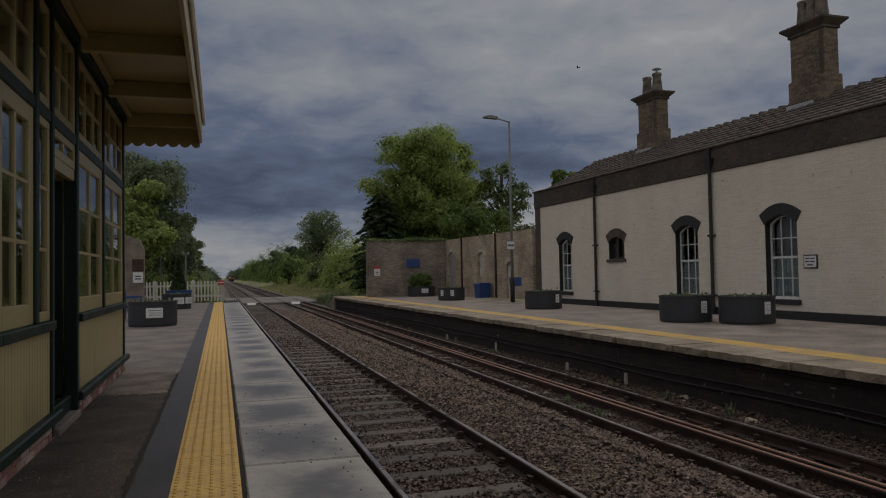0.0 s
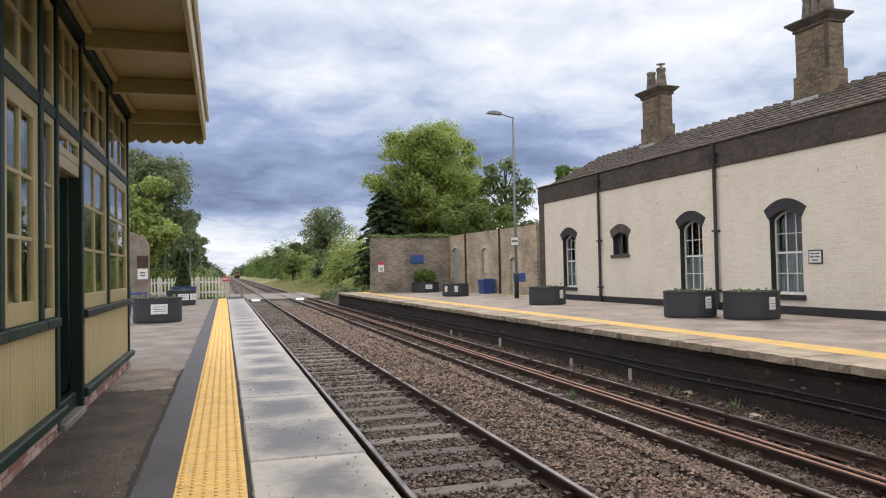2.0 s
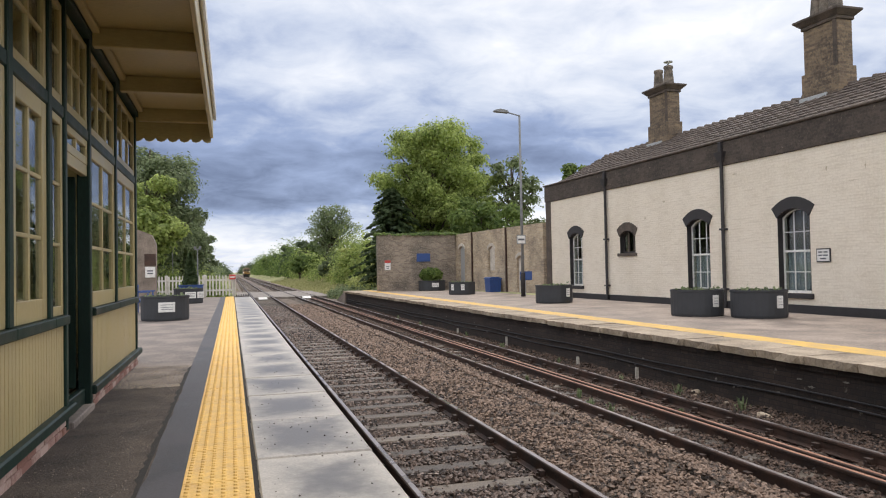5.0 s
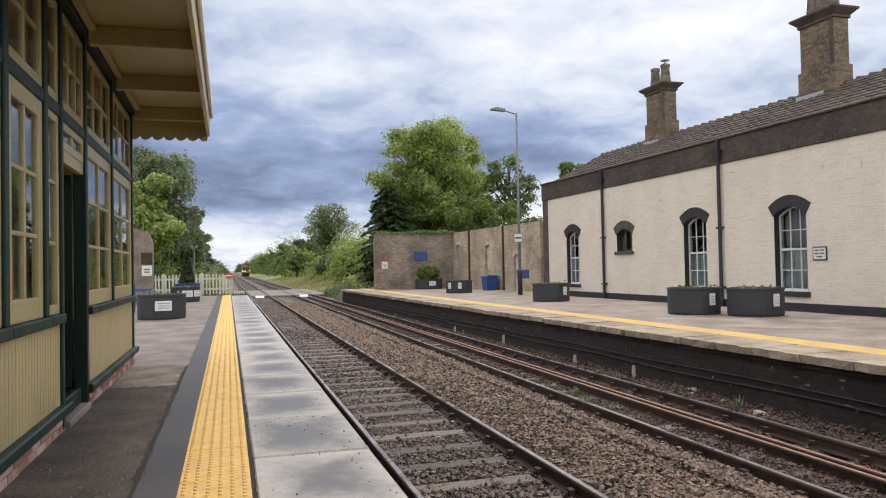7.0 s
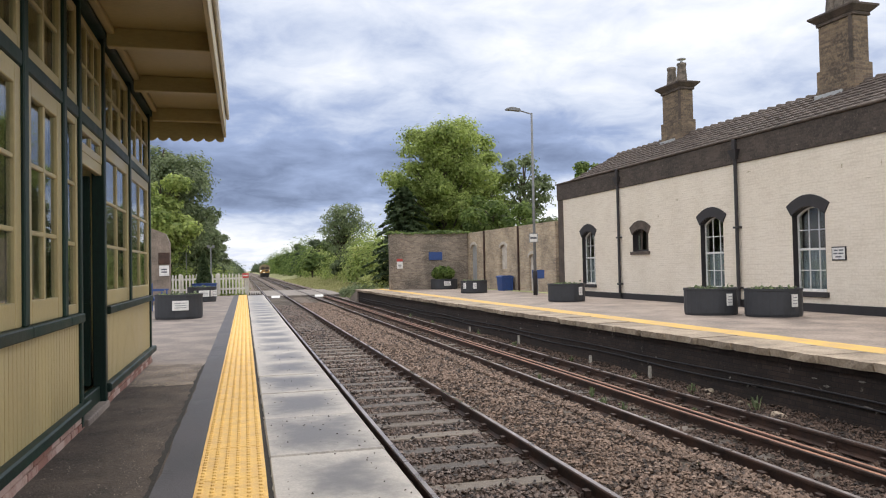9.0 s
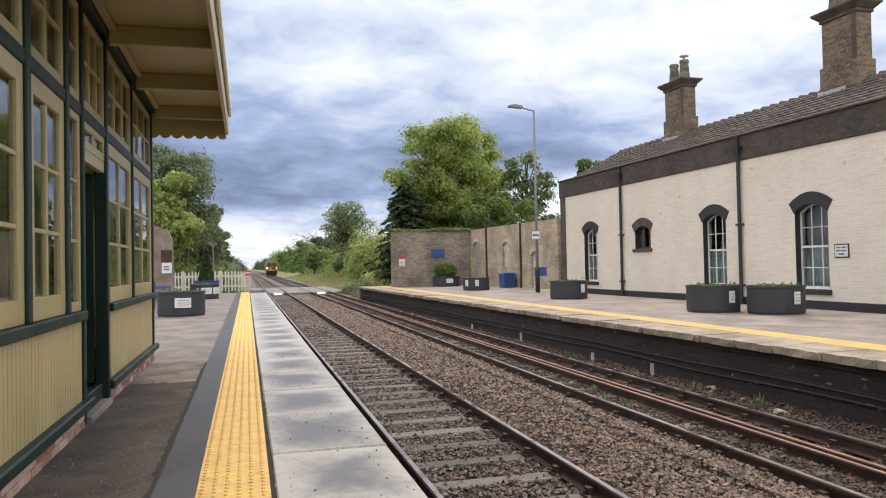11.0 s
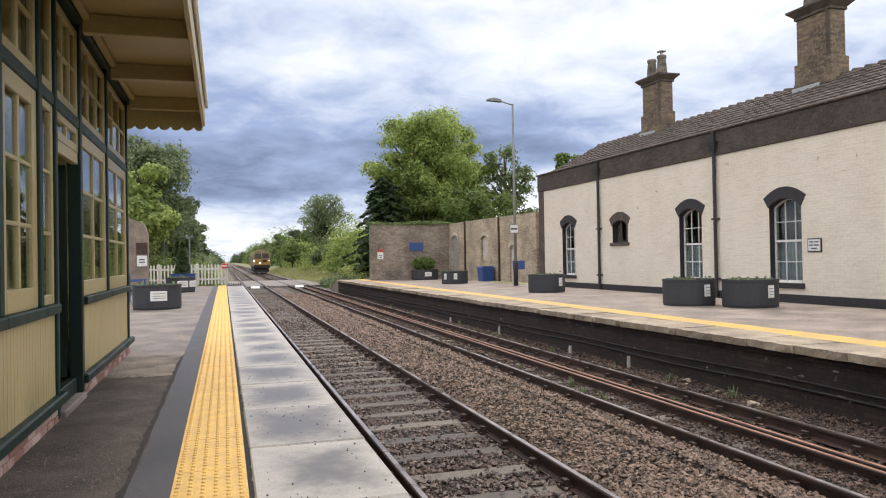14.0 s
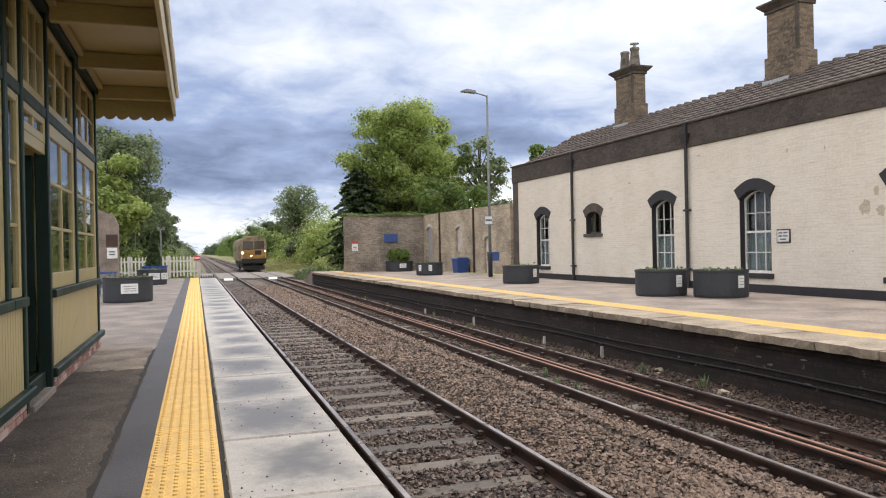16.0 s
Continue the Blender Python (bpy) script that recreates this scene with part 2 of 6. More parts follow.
def slab_material(name):
    """Concrete slabs whose hollow middles hold a film of water; edges have dried pale."""
    m = bpy.data.materials.new(name)
    m.use_nodes = True
    nt = m.node_tree
    N, L = nt.nodes.new, nt.links.new
    b = nt.nodes["Principled BSDF"]

    def calc(op, *ins):
        n = N("ShaderNodeMath")
        n.operation = op
        for i, v in enumerate(ins):
            if isinstance(v, (int, float)):
                n.inputs[i].default_value = v
            else:
                L(v, n.inputs[i])
        return n.outputs[0]

    tc, sep, info = N("ShaderNodeTexCoord"), N("ShaderNodeSeparateXYZ"), N("ShaderNodeObjectInfo")
    L(tc.outputs["Object"], sep.inputs[0])
    shift, comb = N("ShaderNodeVectorMath"), N("ShaderNodeCombineXYZ")
    L(calc("MULTIPLY", info.outputs["Random"], 37.0), comb.inputs[1])
    L(tc.outputs["Object"], shift.inputs[0]), L(comb.outputs[0], shift.inputs[1])
    big, small = N("ShaderNodeTexNoise"), N("ShaderNodeTexNoise")
    mid = N("ShaderNodeTexNoise")
    for n, s in ((big, 1.7), (mid, 11.0), (small, 55.0)):
        n.inputs["Scale"].default_value, n.inputs["Detail"].default_value, n.inputs["Roughness"].default_value = s, 5, 0.6
        L(shift.outputs[0], n.inputs["Vector"])
    ex = calc("DIVIDE", calc("ABSOLUTE", calc("SUBTRACT", sep.outputs[0], -0.01)), 0.34)
    ey = calc("DIVIDE", calc("ABSOLUTE", sep.outputs[1]), 0.56)
    edge = calc("MAXIMUM", ex, ey)
    rough_edge = calc("ADD", edge, calc("MULTIPLY", calc("SUBTRACT", big.outputs["Fac"], 0.5), 1.7))
    rough_edge = calc("ADD", rough_edge, calc("MULTIPLY", calc("SUBTRACT", mid.outputs["Fac"], 0.5), 0.75))
    wet = N("ShaderNodeMapRange")
    wet.interpolation_type = "SMOOTHSTEP"
    L(calc("ADD", rough_edge, calc("MULTIPLY", info.outputs["Random"], 0.25)), wet.inputs["Value"])
    wet.inputs["From Min"].default_value, wet.inputs["From Max"].default_value = 0.3, 1.45
    wet.inputs["To Min"].default_value, wet.inputs["To Max"].default_value = 1.0, 0.0
    mx = N("ShaderNodeMix")
    mx.data_type = "RGBA"
    L(wet.outputs[0], mx.inputs[0])
    tone = N("ShaderNodeMix")
    tone.data_type = "RGBA"
    L(small.outputs["Fac"], tone.inputs[0])
    tone.inputs[6].default_value, tone.inputs[7].default_value = (0.26, 0.235, 0.205, 1), (0.70, 0.64, 0.56, 1)
    L(tone.outputs[2], mx.inputs[6])
    mx.inputs[7].default_value = (0.125, 0.112, 0.10, 1)
    L(mx.outputs[2], b.inputs["Base Color"])
    L(calc("ADD", calc("MULTIPLY", wet.outputs[0], -0.13), calc("ADD", 0.44, calc("MULTIPLY", small.outputs["Fac"], 0.08))), b.inputs["Roughness"])
    bp = N("ShaderNodeBump")
    bp.inputs["Strength"].default_value, bp.inputs["Distance"].default_value = 0.2, 0.003
    L(small.outputs["Fac"], bp.inputs["Height"]), L(bp.outputs[0], b.inputs["Normal"])
    return m


M_SLAB = slab_material("wet_concrete_slab")
M_COPING = material("weathered_coping", (0.47, 0.38, 0.28), (0.17, 0.132, 0.095), 0.8, 0, 1.6, 25, 0.5, 0.4, random=0.09)
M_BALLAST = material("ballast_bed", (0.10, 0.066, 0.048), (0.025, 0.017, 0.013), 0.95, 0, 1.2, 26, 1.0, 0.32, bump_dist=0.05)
M_BALLAST_FAR = material("pale_ballast", (0.24, 0.185, 0.145), (0.07, 0.052, 0.04), 0.9, 0, 1.2, 22, 1.0, 0.4, bump_dist=0.04)
M_STONE = material("ballast_stone", (0.295, 0.205, 0.15), (0.032, 0.02, 0.014), 0.66, 0, 3, 60, 0.3, 0.75, island=0.8)
M_STONE_OILY = material("oily_ballast_stone", (0.215, 0.155, 0.123), (0.02, 0.0135, 0.011), 0.5, 0, 3, 60, 0.3, 0.75, island=0.9)
M_STONE_EARTHY = material("earthy_ballast_stone", (0.135, 0.088, 0.064), (0.02, 0.013, 0.01), 0.8, 0, 3, 60, 0.4, 0.75, island=0.9)
M_SLEEPER = material("weathered_sleeper", (0.18, 0.145, 0.11), (0.06, 0.045, 0.035), 0.62, 0, 3, 45, 0.6, 0.3, axis=(0.25, 2, 1), random=0.35)
M_RAIL = material("rusty_rail", (0.085, 0.046, 0.032), (0.03, 0.019, 0.015), 0.7, 0.2, 3, 50, 0.3, 0.3)
M_RAIL_TOP = material("polished_rail_head", (0.42, 0.38, 0.37), (0.25, 0.2, 0.18), 0.3, 0.9, 2, 40, 0.05, 0.3)
M_RUST = material("orange_rust", (0.38, 0.19, 0.115), (0.20, 0.09, 0.055), 0.6, 0.1, 4, 60, 0.3, 0.3)
M_DARKBRICK = brick_material("sooty_brick", (0.03, 0.02, 0.016), (0.05, 0.033, 0.026), (0.017, 0.014, 0.012), stain=(0.014, 0.012, 0.011), stain_amount=0.75, chips=0.6, chip=(0.26, 0.22, 0.19))
M_WALLBRICK = brick_material("buff_brick", (0.56, 0.45, 0.31), (0.37, 0.285, 0.20), (0.50, 0.44, 0.36), stain=(0.13, 0.11, 0.09), stain_amount=0.75)
# greyer, darker version of the wall brick; the front face's shade is in its colours
M_WALLBRICK_SHADED = brick_material("shaded_grey_brick", (0.36, 0.295, 0.225), (0.20, 0.16, 0.125), (0.36, 0.315, 0.265), stain=(0.085, 0.073, 0.062), stain_amount=0.8, chips=0.7, chip=(0.42, 0.37, 0.31), bump=0.9)
M_CHIMBRICK = brick_material("chimney_brick", (0.27, 0.195, 0.125), (0.135, 0.097, 0.07), (0.2, 0.165, 0.125), stain=(0.05, 0.042, 0.036), stain_amount=0.75)
M_REDBRICK = brick_material("red_brick_base", (0.26, 0.10, 0.075), (0.30, 0.17, 0.14), (0.34, 0.30, 0.28), stain=(0.36, 0.31, 0.29), stain_amount=0.85)
M_CREAM = brick_material("cream_painted_brick", (0.80, 0.725, 0.615), (0.785, 0.705, 0.595), (0.715, 0.64, 0.53), 0.6, bump=0.55, stain=(0.56, 0.48, 0.37), stain_amount=0.4, chips=0.5, chip=(0.42, 0.35, 0.26), streaks=0.6)
M_FLAKED = brick_material("flaked_brick", (0.66, 0.57, 0.44), (0.50, 0.42, 0.31), (0.66, 0.58, 0.47), stain=(0.36, 0.33, 0.22), stain_amount=0.6)
M_LIME = material("lime_bloom", (0.30, 0.27, 0.24), (0.06, 0.05, 0.045), 0.9, 0, 9, 60, 0.4, 0.5)
M_SCRUB = leaf_material("sunny_scrub_leaves", (0.23, 0.27, 0.07), (0.60, 0.63, 0.25), 0.6)
M_POLE = material("dull_galvanised_pole", (0.25, 0.255, 0.26), (0.16, 0.165, 0.17), 0.55, 0.3, 3, 40, 0.1, 0.3)
M_PALE = material("pale_stone", (0.6, 0.56, 0.5), (0.4, 0.36, 0.31), 0.85, 0, 3, 30, 0.4)
M_BRICK = material("worn_red_brick", (0.44, 0.32, 0.28), (0.24, 0.12, 0.095), 0.9, 0, 6, 40, 0.5, 0.4, random=0.8)
M_BLACK = material("black_paint", (0.035, 0.031, 0.034), (0.018, 0.017, 0.018), 0.62, 0, 5, 60, 0.2, 0.3)
M_BAND = material("sooty_stone_band", (0.125, 0.097, 0.08), (0.03, 0.025, 0.022), 0.9, 0, 2.6, 22, 0.7, 0.5)
M_BANDBRICK = brick_material("sooty_parapet_brick", (0.10, 0.078, 0.064), (0.06, 0.047, 0.04), (0.085, 0.07, 0.06), stain=(0.03, 0.025, 0.022), stain_amount=0.7, chips=0.6, chip=(0.24, 0.2, 0.16))
M_TILE = material("dark_roof_tile", (0.15, 0.118, 0.10), (0.045, 0.035, 0.03), 0.8, 0, 4, 40, 0.3, 0.6, random=0.3)
M_OLDRENDER = material("old_brown_render", (0.30, 0.245, 0.20), (0.10, 0.08, 0.066), 0.9, 0, 1.6, 18, 0.7, 0.5)
M_PICKET = material("weathered_white_paint", (0.66, 0.63, 0.56), (0.42, 0.40, 0.34), 0.65, 0, 3, 40, 0.2, 0.4)
M_WHITE = plain("white_paint", (0.78, 0.77, 0.74), 0.5)
M_CREAMWOOD = material("cream_painted_wood", (0.43, 0.355, 0.18), (0.34, 0.275, 0.135), 0.38, 0, 1.5, 60, 0.12, 0.3, axis=(1, 1, 0.3))
M_GREENWOOD = material("dark_green_painted_wood", (0.007, 0.027, 0.02), (0.004, 0.014, 0.011), 0.5, 0, 2, 60, 0.12, 0.3, axis=(1, 1, 0.3))
M_GREENWOOD.node_tree.nodes["Principled BSDF"].inputs["Specular IOR Level"].default_value = 0.3
M_CANOPY = material("cream_soffit_boards", (0.45, 0.36, 0.175), (0.35, 0.28, 0.13), 0.45, 0, 1.5, 50, 0.15, 0.3, axis=(0.3, 1, 1))
M_GLASS = glass_material("window_glass")
M_DARKROOM = material("dim_interior", (0.30, 0.26, 0.2), (0.2, 0.17, 0.13), 0.9, 0, 1, 20, 0.1)
M_CURTAIN = material("pale_curtain", (0.42, 0.43, 0.44), (0.19, 0.2, 0.21), 0.9, 0, 3, 30, 0.2, 0.3, axis=(6, 6, 0.3))
M_TUB = material("dark_grey_planter", (0.04, 0.042, 0.048), (0.024, 0.026, 0.03), 0.65, 0, 3, 60, 0.15, 0.3)
M_SOIL = material("planter_soil", (0.07, 0.05, 0.035), None, 0.95, 0, 8, 60, 0.6)
M_BLUE = plain("blue_paint", (0.03, 0.075, 0.24), 0.5)
M_RED = plain("red_paint", (0.55, 0.06, 0.05), 0.5)
M_GALV = plain("galvanised_steel", (0.45, 0.46, 0.47), 0.5, 0.3)
M_CONCRETE = material("crossing_deck", (0.30, 0.262, 0.23), (0.15, 0.128, 0.11), 0.75, 0, 1.5, 30, 0.3)
M_GRASS = material("rough_grass_ground", (0.40, 0.385, 0.19), (0.17, 0.185, 0.07), 0.95, 0, 0.25, 9, 0.8, 0.35, bump_dist=0.1)
M_LEAF_LIGHT = leaf_material("fresh_leaves", (0.13, 0.19, 0.042), (0.50, 0.58, 0.19), 0.62)
M_LEAF = leaf_material("green_leaves", (0.065, 0.115, 0.028), (0.24, 0.32, 0.085), 0.58)
M_LEAF_DARK = leaf_material("dark_leaves", (0.035, 0.062, 0.025), (0.12, 0.165, 0.07), 0.5)
M_LEAF_GREY = leaf_material("grey_green_leaves", (0.095, 0.13, 0.06), (0.30, 0.36, 0.19), 0.62)
M_BLADE = leaf_material("grass_blades", (0.24, 0.25, 0.085), (0.54, 0.51, 0.27), 0.45)
M_BARK = material("bark", (0.12, 0.095, 0.07), (0.05, 0.04, 0.03), 0.95, 0, 4, 30, 0.8, axis=(1, 1, 0.2))
M_TRAIN_YELLOW = material("grimy_yellow_panel", (0.42, 0.215, 0.035), (0.2, 0.11, 0.03), 0.6, 0, 1.5, 40, 0.1)
M_TRAIN_BODY = material("grimy_olive_yellow_body", (0.33, 0.25, 0.14), (0.12, 0.088, 0.05), 0.7, 0, 1.2, 40, 0.1)
M_TRAIN_BLACK = material("grimy_underframe", (0.03, 0.027, 0.025), None, 0.8, 0, 3, 40, 0.3)
M_TRAIN_GLASS = plain("cab_glass", (0.085, 0.065, 0.05), 0.12)
M_LAMP_GLOW = plain("headlamp_glow", (1.0, 0.93, 0.8), 0.3, 0, 9.0)
M_INK = plain("grey_ink", (0.12, 0.12, 0.14), 0.7)
M_TERRACOTTA = material("terracotta_pot", (0.24, 0.20, 0.165), (0.08, 0.068, 0.058), 0.85, 0, 4, 40, 0.3)

# ---- building blocks ----
PLACE = {}


def thing(name, at=(0, 0, 0), rz=0.0, label="", category="", group="", kind=""):
    """An empty at the base of a thing, which its parts hang from."""
    ob = new(name)
    ob.empty_display_size = 0.2
    ob.matrix_basis = pose(*at, 0, 0, rz)
    PLACE[ob] = ob.matrix_basis.copy()
    return tagged(ob, label, category, group, kind)


def link_mesh(name, me, parent=None, label="", at=None):
    ob = new(name, me)
    if parent is not None:
        ob.parent = parent
    if at is not None:
        ob.matrix_basis = at
    PLACE[ob] = (PLACE[parent] if parent is not None else Matrix()) @ ob.matrix_basis
    return tagged(ob, label)


def mesh_of(name, bm, mat, smooth=False):
    bmesh.ops.recalc_face_normals(bm, faces=bm.faces)
    me = bpy.data.meshes.new(name)
    bm.to_mesh(me)
    bm.free()
    me.materials.append(mat)
    if smooth:
        me.polygons.foreach_set("use_smooth", [True] * len(me.polygons))
    return me


def part(name, bm, mat, parent=None, label="", smooth=False):
    """Links a bmesh, given in its parent's space, as one mesh object."""
    return link_mesh(name, mesh_of(name, bm, mat, smooth), parent, label)


def setting(name, bm, mat, label="", category=""):
    return tagged(part(name, bm, mat, None), label, category, "", "structure")


def box(bm, x0, x1, y0, y1, z0, z1, bevel=0.0):
    """Adds a box; bevel rounds its edges."""
    vs = [bm.verts.new((x, y, z)) for x in (x0, x1) for y in (y0, y1) for z in (z0, z1)]
    fs = [bm.faces.new([vs[i] for i in f]) for f in ((0, 1, 3, 2), (4, 6, 7, 5), (0, 4, 5, 1), (2, 3, 7, 6), (0, 2, 6, 4), (1, 5, 7, 3))]
    if bevel:
        es = list({e for f in fs for e in f.edges})
        bmesh.ops.bevel(bm, geom=es, offset=bevel, segments=1, affect="EDGES", profile=0.5)
    return bm


def boxes(*specs, bevel=0.0):
    bm = bmesh.new()
    for s in specs:
        box(bm, *s, bevel=bevel)
    return bm


def prism(bm, outline, to_a, to_b):
    """A closed solid between two copies of a 2D outline; to_a and to_b give each copy's 3D point."""
    a = [bm.verts.new(to_a(*p)) for p in outline]
    b = [bm.verts.new(to_b(*p)) for p in outline]
    n = len(outline)
    bm.faces.new(a), bm.faces.new(b[::-1])
    for i in range(n):
        bm.faces.new((a[i], b[i], b[(i + 1) % n], a[(i + 1) % n]))
    return bm


def lathe(bm, profile, seg=20, cx=0.0, cy=0.0, sx=1.0, sy=1.0):
    """Turns (radius, z) pairs about an upright axis, closed at both ends."""
    rings = []
    for r, z in profile:
        rings.append([bm.verts.new((cx + sx * r * math.cos(2 * math.pi * i / seg), cy + sy * r * math.sin(2 * math.pi * i / seg), z)) for i in range(seg)])
    for lo, hi in zip(rings, rings[1:]):
        for i in range(seg):
            bm.faces.new((lo[i], lo[(i + 1) % seg], hi[(i + 1) % seg], hi[i]))
    bm.faces.new(rings[0][::-1]), bm.faces.new(rings[-1])
    return bm


def tube(bm, p, q, r0, r1=None, seg=8):
    """A tapered round bar from p to q."""
    p, q = Vector(p), Vector(q)
    r1 = r0 if r1 is None else r1
    rot = (q - p).to_track_quat("Z", "Y").to_matrix()
    ra = [bm.verts.new(p + rot @ Vector((r0 * math.cos(2 * math.pi * i / seg), r0 * math.sin(2 * math.pi * i / seg), 0))) for i in range(seg)]
    rb = [bm.verts.new(q + rot @ Vector((r1 * math.cos(2 * math.pi * i / seg), r1 * math.sin(2 * math.pi * i / seg), 0))) for i in range(seg)]
    for i in range(seg):
        bm.faces.new((ra[i], ra[(i + 1) % seg], rb[(i + 1) % seg], rb[i]))
    bm.faces.new(ra[::-1]), bm.faces.new(rb)
    return bm


def quads_mesh(name, corners, mat):
    """One mesh from an (n, 4, 3) array of quads."""
    n = len(corners)
    me = bpy.data.meshes.new(name)
    me.from_pydata(corners.reshape(-1, 3).tolist(), [], np.arange(n * 4).reshape(n, 4).tolist())
    me.materials.append(mat)
    return me


def leaf_quads(rng, centres, size, outward=None):
    """A small pointed leaf spray at every centre, turned at random, or facing roughly outward and up."""
    n = len(centres)
    w = rng.normal(size=(n, 3))
    if outward is not None:
        w = outward * 1.1 + np.array([0, 0, 0.55]) + w * 0.45
    u = np.cross(w, rng.normal(size=(n, 3)))
    u /= np.linalg.norm(u, axis=1, keepdims=True)
    v = np.cross(u, w)
    v /= np.linalg.norm(v, axis=1, keepdims=True)
    s = size * rng.uniform(0.55, 1.35, (n, 1))
    c = centres
    return np.stack([c - u * s, c - v * s * 0.6, c + u * s, c + v * s * 0.6], axis=1)

# ---- ground, track bed and platforms ----
RAIL_Z = -0.81
SPACING = 0.765  # between sleepers


def build_ground():
    xs = np.unique(np.concatenate([np.linspace(-900, -40, 16), np.linspace(-40, 60, 51), np.linspace(60, 900, 16)]))
    ys = np.unique(np.concatenate([np.linspace(-300, -20, 8), np.linspace(-20, 160, 91), np.linspace(160, 600, 45), np.linspace(600, 3000, 14)]))

    def height(x, y):
        z = -1.12
        if x > 9.5:
            z += min(1.0, (x - 9.5) / 9) * 2.2 * min(1, max(0, (y - 46) / 14))
        if x < -1.5:
            z += min(1.0, (-1.5 - x) / 4) * 0.6
        if abs(x) > 12:
            z += 0.25 * noise.noise((x * 0.06, y * 0.06, 0))
        return z

    verts = [(x, y, height(x, y)) for x in xs for y in ys]
    n = len(ys)
    faces = [(i * n + j, (i + 1) * n + j, (i + 1) * n + j + 1, i * n + j + 1) for i in range(len(xs) - 1) for j in range(n - 1)]
    me = bpy.data.meshes.new("ground")
    me.from_pydata(verts, [], faces)
    me.materials.append(M_GRASS)
    tagged(link_mesh("ground", me), "rough grassy ground beside the railway line", "ground", "", "structure")


build_ground()

bm = bmesh.new()
prism(bm, [(-0.4, -1.15), (0.8, -0.99), (7.6, -0.99), (9.2, -1.14), (9.2, -1.4), (-0.4, -1.4)], lambda a, b: (a, -10, b), lambda a, b: (a, 46, b))
bed = setting("track_bed", bm, M_BALLAST, "brown stone ballast bed under two tracks", "ballast")
# paler bed colour where no loose stones lie on top
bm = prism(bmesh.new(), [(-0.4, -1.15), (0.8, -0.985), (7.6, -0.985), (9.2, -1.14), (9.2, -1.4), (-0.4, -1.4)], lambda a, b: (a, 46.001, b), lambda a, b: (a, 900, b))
part("far_bed", bm, M_BALLAST_FAR, bed, "paler ballast further along the line")


def rail_bm(x, y0, y1):
    """Flat-bottomed rail section with head, web and foot."""
    z = RAIL_Z
    sec = [(-0.07, -0.155), (0.07, -0.155), (0.07, -0.143), (0.012, -0.125), (0.012, -0.045), (0.035, -0.035), (0.035, -0.008), (0.027, 0.0), (-0.027, 0.0), (-0.035, -0.008), (-0.035, -0.035), (-0.012, -0.045), (-0.012, -0.125), (-0.07, -0.143)]
    return prism(bmesh.new(), sec, lambda a, b: (x + a, y0, z + b), lambda a, b: (x + a, y1, z + b))


SLEEPER_ME = mesh_of("sleeper", boxes((-1.28, 1.28, -0.125, 0.125, -0.13, 0.0), bevel=0.012), M_SLEEPER)


def chair_mesh():
    bm = boxes((-0.13, 0.13, -0.07, 0.07, 0.0, 0.025), (0.045, 0.10, -0.045, 0.045, 0.025, 0.085), (-0.10, -0.045, -0.045, 0.045, 0.025, 0.085))
    tube(bm, (0.115, 0.0, 0.02), (0.115, 0.0, 0.06), 0.016, seg=6)
    tube(bm, (-0.115, 0.0, 0.02), (-0.115, 0.0, 0.06), 0.016, seg=6)
    return mesh_of("rail_chair", bm, M_RAIL)


CHAIR_ME = chair_mesh()


def build_track(name, cx, label):
    track = tagged(thing(name, (0, 0, 0)), label, "track", "railway tracks", "structure")
    for dx in (-0.7525, 0.7525):
        rail = part("rail", rail_bm(cx + dx, -8, 700), M_RAIL, track)
        part("rail_head", boxes((cx + dx - 0.024, cx + dx + 0.024, -8, 700, RAIL_Z - 0.004, RAIL_Z + 0.003)), M_RAIL_TOP, rail, "shiny worn rail head")
    rng = random.Random(int(cx * 10))
    y = -1.33
    far = bmesh.new()
    while y < 330:
        if 60 < y < 77:
            y += SPACING
            continue
        j = rng.uniform(-0.025, 0.025)
        if y < 60:
            link_mesh("sleeper", SLEEPER_ME, track, "", pose(cx + j, y + j, RAIL_Z - 0.152, 0, 0, rng.uniform(-0.6, 0.6)))
            if y < 34:
                for dx in (-0.7525, 0.7525):
                    link_mesh("rail_chair", CHAIR_ME, track, "", pose(cx + dx, y + j, RAIL_Z - 0.15))
        else:
            box(far, cx - 1.28, cx + 1.28, y - 0.125, y + 0.125, RAIL_Z - 0.28, RAIL_Z - 0.152)
        y += SPACING
    tagged(part("far_sleepers", far, M_SLEEPER, track), "", "", "", "stuff")
    return track


build_track("track_1", 2.35, "straight railway track on weathered sleepers beside the platform")
build_track("track_2", 5.75, "straight railway track with worn rails on weathered sleepers")

for dx in (0.02, 0.17):
    bm = rail_bm(5.75 + dx, -6, 57)
    for v in bm.verts:
        v.co.z -= 0.02
    spare = tagged(part("spare_rail", bm, M_RAIL), "rusty spare rail lying between the running rails", "rail", "spare rails")
    part("rusty_head", boxes((5.75 + dx - 0.022, 5.75 + dx + 0.022, -6, 57, RAIL_Z - 0.024, RAIL_Z - 0.017)), M_RUST, spare, "orange rusty rail head")


